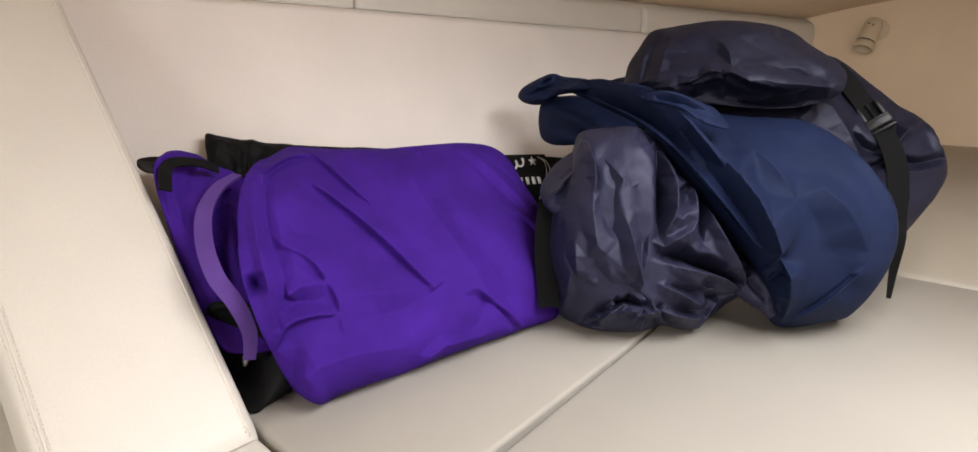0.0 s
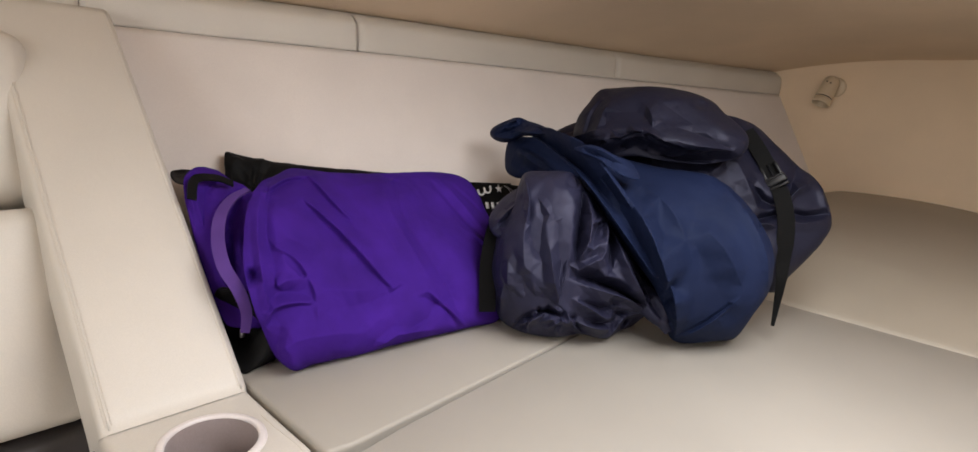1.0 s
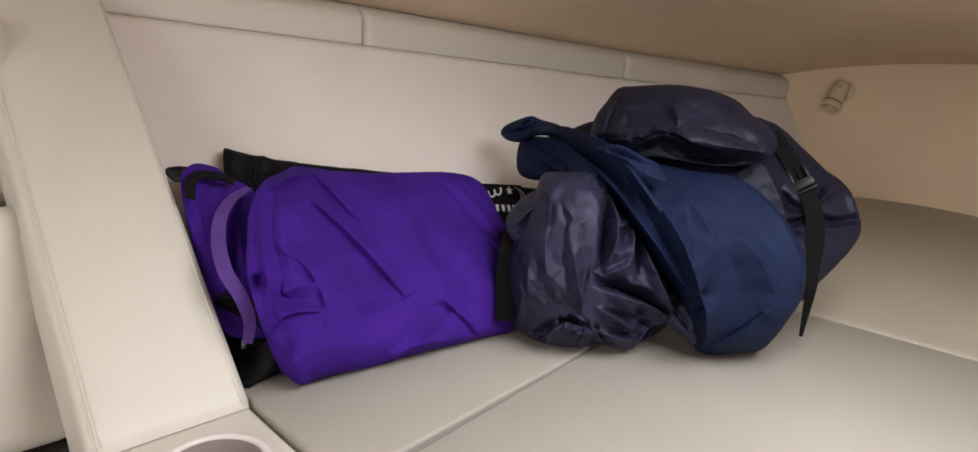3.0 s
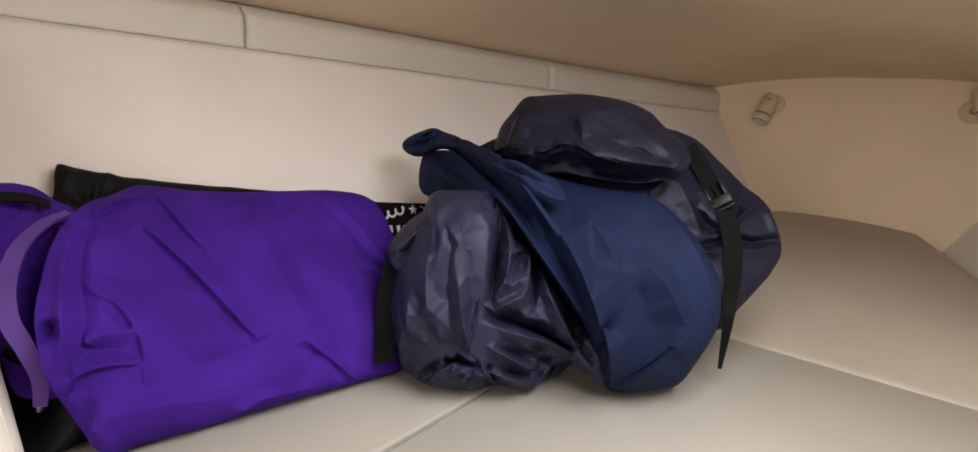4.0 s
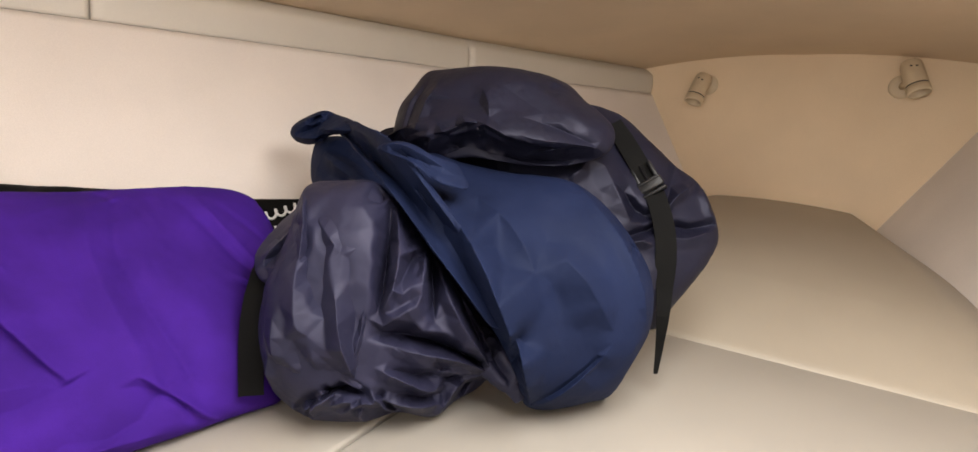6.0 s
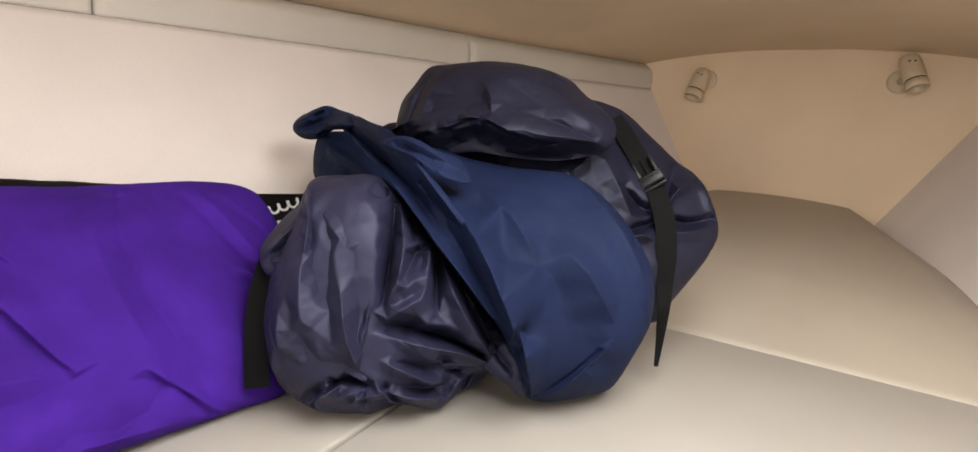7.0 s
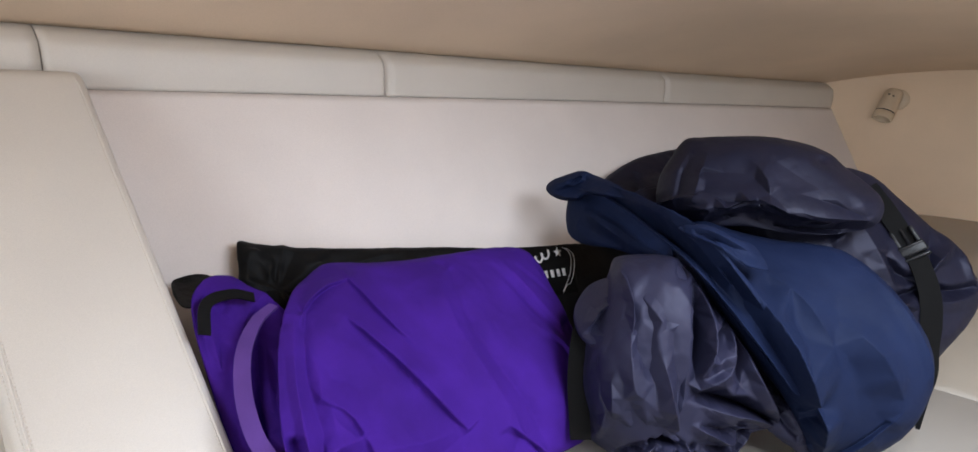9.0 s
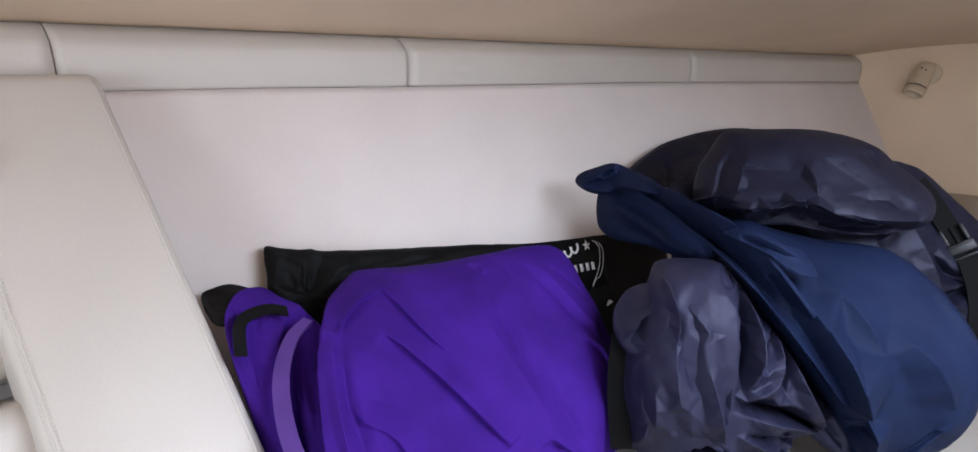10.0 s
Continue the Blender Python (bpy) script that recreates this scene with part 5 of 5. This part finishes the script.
folds += [
    ("crest", ((0.634, 0.216, 0.040), (0.639, 0.200, 0.049), (0.642, 0.186, 0.049)), 6, 6, 5),
    ("crest", ((0.719, 0.215, 0.223), (0.684, 0.178, 0.196), (0.671, 0.171, 0.168), (0.671, 0.184, 0.142)), 9, 9, 7),
    ("crease", ((0.720, 0.225, 0.228), (0.701, 0.210, 0.170), (0.669, 0.189, 0.136)), 7, 9, 15),
    ("crest", ((0.715, 0.205, 0.215), (0.696, 0.181, 0.197), (0.707, 0.181, 0.192), (0.750, 0.205, 0.195)), 6, 10, 6),
    ("crest", ((0.766, 0.218, 0.214), (0.753, 0.199, 0.189), (0.701, 0.159, 0.174), (0.695, 0.156, 0.145)), 5, 12, 9),
    ("crease", ((0.770, 0.205, 0.194), (0.742, 0.181, 0.154), (0.713, 0.152, 0.124)), 12, 7, 10),
]
folds += [
    ("crease", ((0.672, 0.187, 0.115), (0.705, 0.180, 0.104), (0.741, 0.165, 0.087), (0.768, 0.141, 0.069), (0.779, 0.125, 0.058)), 14, 9, 17),
    ("crest", ((0.668, 0.180, 0.124), (0.675, 0.157, 0.144), (0.702, 0.157, 0.146)), 12, 14, 5),
    ("crest", ((0.769, 0.200, 0.177), (0.720, 0.140, 0.149), (0.737, 0.122, 0.108), (0.774, 0.122, 0.064)), 14, 14, 9),
    ("crease", ((0.770, 0.164, 0.138), (0.774, 0.140, 0.096), (0.775, 0.122, 0.064)), 8, 8, 9),
    ("crest", ((0.663, 0.173, 0.080), (0.677, 0.154, 0.070), (0.718, 0.155, 0.046), (0.731, 0.151, 0.053)), 10, 12, 7),
    ("crease", ((0.668, 0.170, 0.081), (0.701, 0.162, 0.067), (0.730, 0.151, 0.067)), 12, 8, 5),
]
folds += [
    ("crest", ((0.777, 0.125, 0.055), (0.759, 0.148, 0.040), (0.740, 0.150, 0.024), (0.732, 0.159, 0.003)), 8, 8, 7),
    ("crease", ((0.790, 0.133, 0.042), (0.781, 0.154, 0.028), (0.773, 0.159, 0.003)), 7, 7, 8),
    ("crest", ((0.768, 0.122, 0.063), (0.725, 0.125, 0.084), (0.695, 0.139, 0.096), (0.673, 0.169, 0.102)), 14, 16, 6),
    ("lap", ((0.716, 0.183, 0.007), (0.688, 0.191, 0.029), (0.661, 0.187, 0.059)), 10, 14, 7),
    ("crest", ((0.646, 0.210, 0.029), (0.645, 0.183, 0.050), (0.685, 0.191, 0.030)), 8, 8, 7),
    ("crease", ((0.631, 0.231, 0.048), (0.649, 0.211, 0.058), (0.655, 0.190, 0.054)), 10, 10, 12),
]
folds += [
    ("crest", ((0.626, 0.205, 0.059), (0.634, 0.237, 0.032), (0.643, 0.238, 0.009)), 7, 9, 8),
    ("crest", ((0.628, 0.281, 0.020), (0.613, 0.226, 0.041), (0.626, 0.214, 0.058)), 9, 9, 7),
    ("crease", ((0.643, 0.258, 0.006), (0.619, 0.221, 0.049), (0.634, 0.209, 0.058)), 7, 7, 6),
    ("crest", ((0.654, 0.188, 0.041), (0.658, 0.197, 0.026), (0.677, 0.202, 0.007)), 6, 6, 5),
    ("crease", ((0.682, 0.191, 0.029), (0.707, 0.193, 0.006), (0.726, 0.165, 0.002)), 7, 7, 6),
    ("crest", ((0.595, 0.257, 0.093), (0.619, 0.280, 0.044), (0.630, 0.276, 0.016)), 10, 10, 6),
]
sheets("body", relief(p, folds, seed=51, deep=3.0, tight=0.5, loose=(0.011, 0.022), rough=0.003, soft=16), GREYNYLON, bundle)
lobe_rim = [
    (0.671, 0.305, 0.227), (0.684, 0.304, 0.244), (0.711, 0.281, 0.25), (0.726, 0.252, 0.248), (0.722, 0.233, 0.225), (0.705, 0.223, 0.172),
    (0.69, 0.214, 0.117), (0.688, 0.201, 0.094), (0.681, 0.198, 0.067), (0.672, 0.201, 0.045), (0.66, 0.218, 0.058), (0.639, 0.239, 0.055),
    (0.627, 0.267, 0.064), (0.624, 0.294, 0.078), (0.631, 0.313, 0.106), (0.65, 0.318, 0.155), (0.663, 0.311, 0.188),
]
p = pillow(lobe_rim, (0.645, 0.255, 0.135), (-0.026, -0.030, 0.014), back=0.8, full=2.6)
folds = [
    ("crease", ((0.655, 0.209, 0.173), (0.657, 0.204, 0.141), (0.639, 0.193, 0.111)), 12, 12, 3.5),
    ("crest", ((0.668, 0.208, 0.183), (0.659, 0.197, 0.155), (0.646, 0.189, 0.123), (0.638, 0.188, 0.100)), 10, 10, 4),
    ("crease", ((0.614, 0.209, 0.102), (0.629, 0.200, 0.083), (0.651, 0.192, 0.067)), 8, 8, 4),
    ("crest", ((0.665, 0.294, 0.239), (0.641, 0.263, 0.214), (0.622, 0.248, 0.183)), 5, 6, 5),
    ("crease", ((0.666, 0.285, 0.237), (0.647, 0.258, 0.195), (0.635, 0.240, 0.163), (0.622, 0.213, 0.135)), 16, 10, 9),
    ("crest", ((0.625, 0.253, 0.187), (0.607, 0.236, 0.152), (0.602, 0.227, 0.130), (0.608, 0.218, 0.121)), 14, 14, 4),
]
folds += [
    ("crest", ((0.646, 0.250, 0.219), (0.643, 0.231, 0.207), (0.646, 0.219, 0.193)), 18, 18, 2.2),
    ("crest", ((0.703, 0.227, 0.231), (0.685, 0.216, 0.216), (0.663, 0.211, 0.199), (0.647, 0.217, 0.192)), 18, 14, 3.5),
    ("crest", ((0.720, 0.230, 0.232), (0.713, 0.225, 0.192), (0.702, 0.221, 0.153), (0.679, 0.205, 0.128)), 8, 14, 6),
    ("crease", ((0.694, 0.212, 0.116), (0.664, 0.200, 0.088), (0.649, 0.195, 0.071)), 9, 9, 8),
    ("crest", ((0.630, 0.207, 0.153), (0.619, 0.185, 0.113), (0.653, 0.191, 0.060)), 20, 24, 8),
    ("crease", ((0.601, 0.230, 0.115), (0.613, 0.225, 0.091), (0.635, 0.210, 0.069)), 12, 12, 5),
]
folds += [
    ("crest", ((0.598, 0.254, 0.131), (0.597, 0.252, 0.097), (0.614, 0.258, 0.067)), 12, 12, 5),
    ("crest", ((0.683, 0.206, 0.118), (0.689, 0.201, 0.090), (0.684, 0.195, 0.072), (0.671, 0.195, 0.060)), 6, 8, 5),
]
sheets("lobe", relief(p, folds, seed=53, deep=2.4, tight=0.3, loose=(0.014, 0.04), rough=0.002, soft=45, lines=(((0.6, -0.75, 0.1), 0.034, 0.0004),)), GREYNYLON, bundle)
neck_rim = [
    (0.677, 0.311, 0.221), (0.656, 0.278, 0.203), (0.645, 0.277, 0.182), (0.635, 0.284, 0.160), (0.626, 0.293, 0.149), (0.624, 0.313, 0.154),
    (0.637, 0.334, 0.168), (0.661, 0.346, 0.181), (0.681, 0.343, 0.201),
]
p = pillow(neck_rim, (0.649, 0.309, 0.180), (-0.008, -0.011, 0.003), back=0.8, full=2.4, size=240)
folds = [
    ("crest", ((0.657, 0.286, 0.212), (0.642, 0.304, 0.187), (0.630, 0.310, 0.170)), 6, 6, 6),
    ("crease", ((0.654, 0.281, 0.206), (0.642, 0.297, 0.184), (0.628, 0.307, 0.163)), 5, 5, 7),
    ("crest", ((0.651, 0.279, 0.196), (0.639, 0.290, 0.176), (0.628, 0.299, 0.155)), 5, 6, 6),
    ("crease", ((0.655, 0.293, 0.206), (0.643, 0.305, 0.190)), 4, 4, 5),
    ("crease", ((0.646, 0.280, 0.184), (0.636, 0.289, 0.168)), 4, 4, 5),
]
sheets("neck", relief(p, folds, seed=61, loose=(0.009, 0.014), rough=0.002, smooth=2), GREYNYLON, bundle, "puckered drawstring neck")
p = tube_body([(0.788, 0.148, 0.094), (0.785, 0.123, 0.07), (0.787, 0.1, 0.051), (0.79, 0.086, 0.032)], [0.008, 0.022, 0.018, 0.006], flat=0.7, turn=0.4)
folds = [
    ("valley", ((0.777, 0.131, 0.085), (0.773, 0.11, 0.068), (0.778, 0.092, 0.05)), 0.006, 0.01),
]
body("gather", crumple(p, folds, fine=0.003, size=0.03, lumps=0.002, seed=62), GREYNYLON, bundle)
RIGHT_WEB = [(1.037, 0.116, 0.330), (1.033, 0.097, 0.312), (1.029, 0.077, 0.290), (1.024, 0.061, 0.272), (1.019, 0.045, 0.254), (1.007, 0.026, 0.226), (0.998, 0.013, 0.197), (0.990, 0.006, 0.166), (0.981, 0.001, 0.137), (0.962, -0.007, 0.110), (0.966, -0.007, 0.070), (0.962, -0.008, 0.030)]
part("strap", ribbon_bm(spline(RIGHT_WEB, 60), (0.45, -0.85, 0.1), [0.026] * 38 + [0.026 - 0.001 * k for k in range(22)], 0.0022), WEB, bag, "black webbing strap with a loose end", smooth=False)
LEFT_WEB = [(0.664, 0.333, 0.178), (0.645, 0.328, 0.162), (0.628, 0.318, 0.136), (0.614, 0.308, 0.105), (0.604, 0.296, 0.072), (0.597, 0.286, 0.042)]
part("strap", ribbon_bm(spline(LEFT_WEB, 60), (0.5, -0.8, 0.0), [0.016 + 0.009 * min(1, k / 25) for k in range(60)], 0.0022), WEB, bundle, "black webbing strap hanging down", smooth=False)
BUCKLE, BUCKLE_TOP, BUCKLE_END = Vector((1.019, 0.052, 0.263)), Vector((1.024, 0.068, 0.281)), Vector((1.014, 0.036, 0.245))

# buckle on the strap
bd = (BUCKLE_END - BUCKLE_TOP).normalized()
bn = (Vector(EYE) - BUCKLE).normalized()
bs = bd.cross(bn).normalized()
bn = bs.cross(bd)
BM = Matrix.Translation(BUCKLE) @ Matrix((bs, bd, bn)).transposed().to_4x4()
buckle = part("buckle", box_bm(0.034, 0.016, 0.008, 0.003, 2, BM @ Matrix.Translation((0, 0.008, 0))), PLASTIC, bag, "black plastic side-release buckle")
for dx in (-0.012, 0, 0.012):
    part("prong", box_bm(0.006 if dx else 0.004, 0.024, 0.006, 0.002, 2, BM @ Matrix.Translation((dx, -0.010, 0))), PLASTIC, buckle)
part("bar", box_bm(0.034, 0.005, 0.009, 0.002, 2, BM @ Matrix.Translation((0, 0.020, 0))), PLASTIC, buckle)
part("bar", box_bm(0.032, 0.004, 0.008, 0.0015, 2, BM @ Matrix.Translation((0, 0.003, 0.001))), PLASTIC, buckle)

# the printed label: white outlines and plain marks
o, ax, up = Vector(LABEL[0]), Vector(LABEL[1]) - Vector(LABEL[0]), Vector(LABEL[2]) - Vector(LABEL[0])
lw = ax.length
ax = ax.normalized()
up = (up - ax * up.dot(ax)).normalized()
ln = ax.cross(up)
if ln.dot(Vector(EYE) - o) < 0:
    ln = -ln


def on_label(a, b, lift=0.0012):
    return o + ax * (a * lw) + up * (b * lw) + ln * (0.003 + lift)


def stroke_bm(line, w):
    return ribbon_bm([on_label(*q) for q in line], ln.cross(ax) if abs(line[0][0] - line[-1][0]) > abs(line[0][1] - line[-1][1]) else ax, w, 0.0006)


label_patch = part("label", ribbon_bm([on_label(-0.3 + 0.07 * k, 0.05, 0) for k in range(22)], up, 0.085, 0.0008), BLACK, black, "black label printed in white")
edge = [(0.99, 0.40), (1.09, 0.33), (1.12, 0.2), (1.02, -0.05), (0.8, -0.3)]
for grow in (0.0, 0.07):
    part("outline", tube_bm([on_label(a + (grow if a > 0.9 else 0), b - grow * 0.3) for a, b in [tuple(q) for q in spline([(x, y) for x, y in edge], 40)]], 0.0006, 5), PRINT, label_patch)
# a scribbled line for the upper word, plain bars for the lower one
part("mark", tube_bm([on_label(-0.1 + 0.80 * k / 120 + 0.035 * math.cos(k / 120 * math.tau * 5.5), 0.11 + 0.22 * k / 120 + (0.075 if k < 24 else 0.055) * math.sin(k / 120 * math.tau * 5.5), 0.0006) for k in range(121)], 0.0021, 6), PRINT, label_patch)
for k, w in ((0.36, 0.011), (0.52, 0.007), (0.65, 0.007), (0.78, 0.007), (0.90, 0.007)):
    part("mark", ribbon_bm([on_label(k, -0.06), on_label(k, 0.0), on_label(k, 0.06)], ax, w, 0.0006), PRINT, label_patch)
bm = bmesh.new()
ring = [bm.verts.new(on_label(0.86 + 0.09 * (1 if k % 2 == 0 else 0.42) * math.sin(k * math.pi / 5), 0.33 + 0.09 * (1 if k % 2 == 0 else 0.42) * math.cos(k * math.pi / 5))) for k in range(10)]
bm.faces.new(ring)
part("star", thick(bm, 0.0006), PRINT, label_patch)
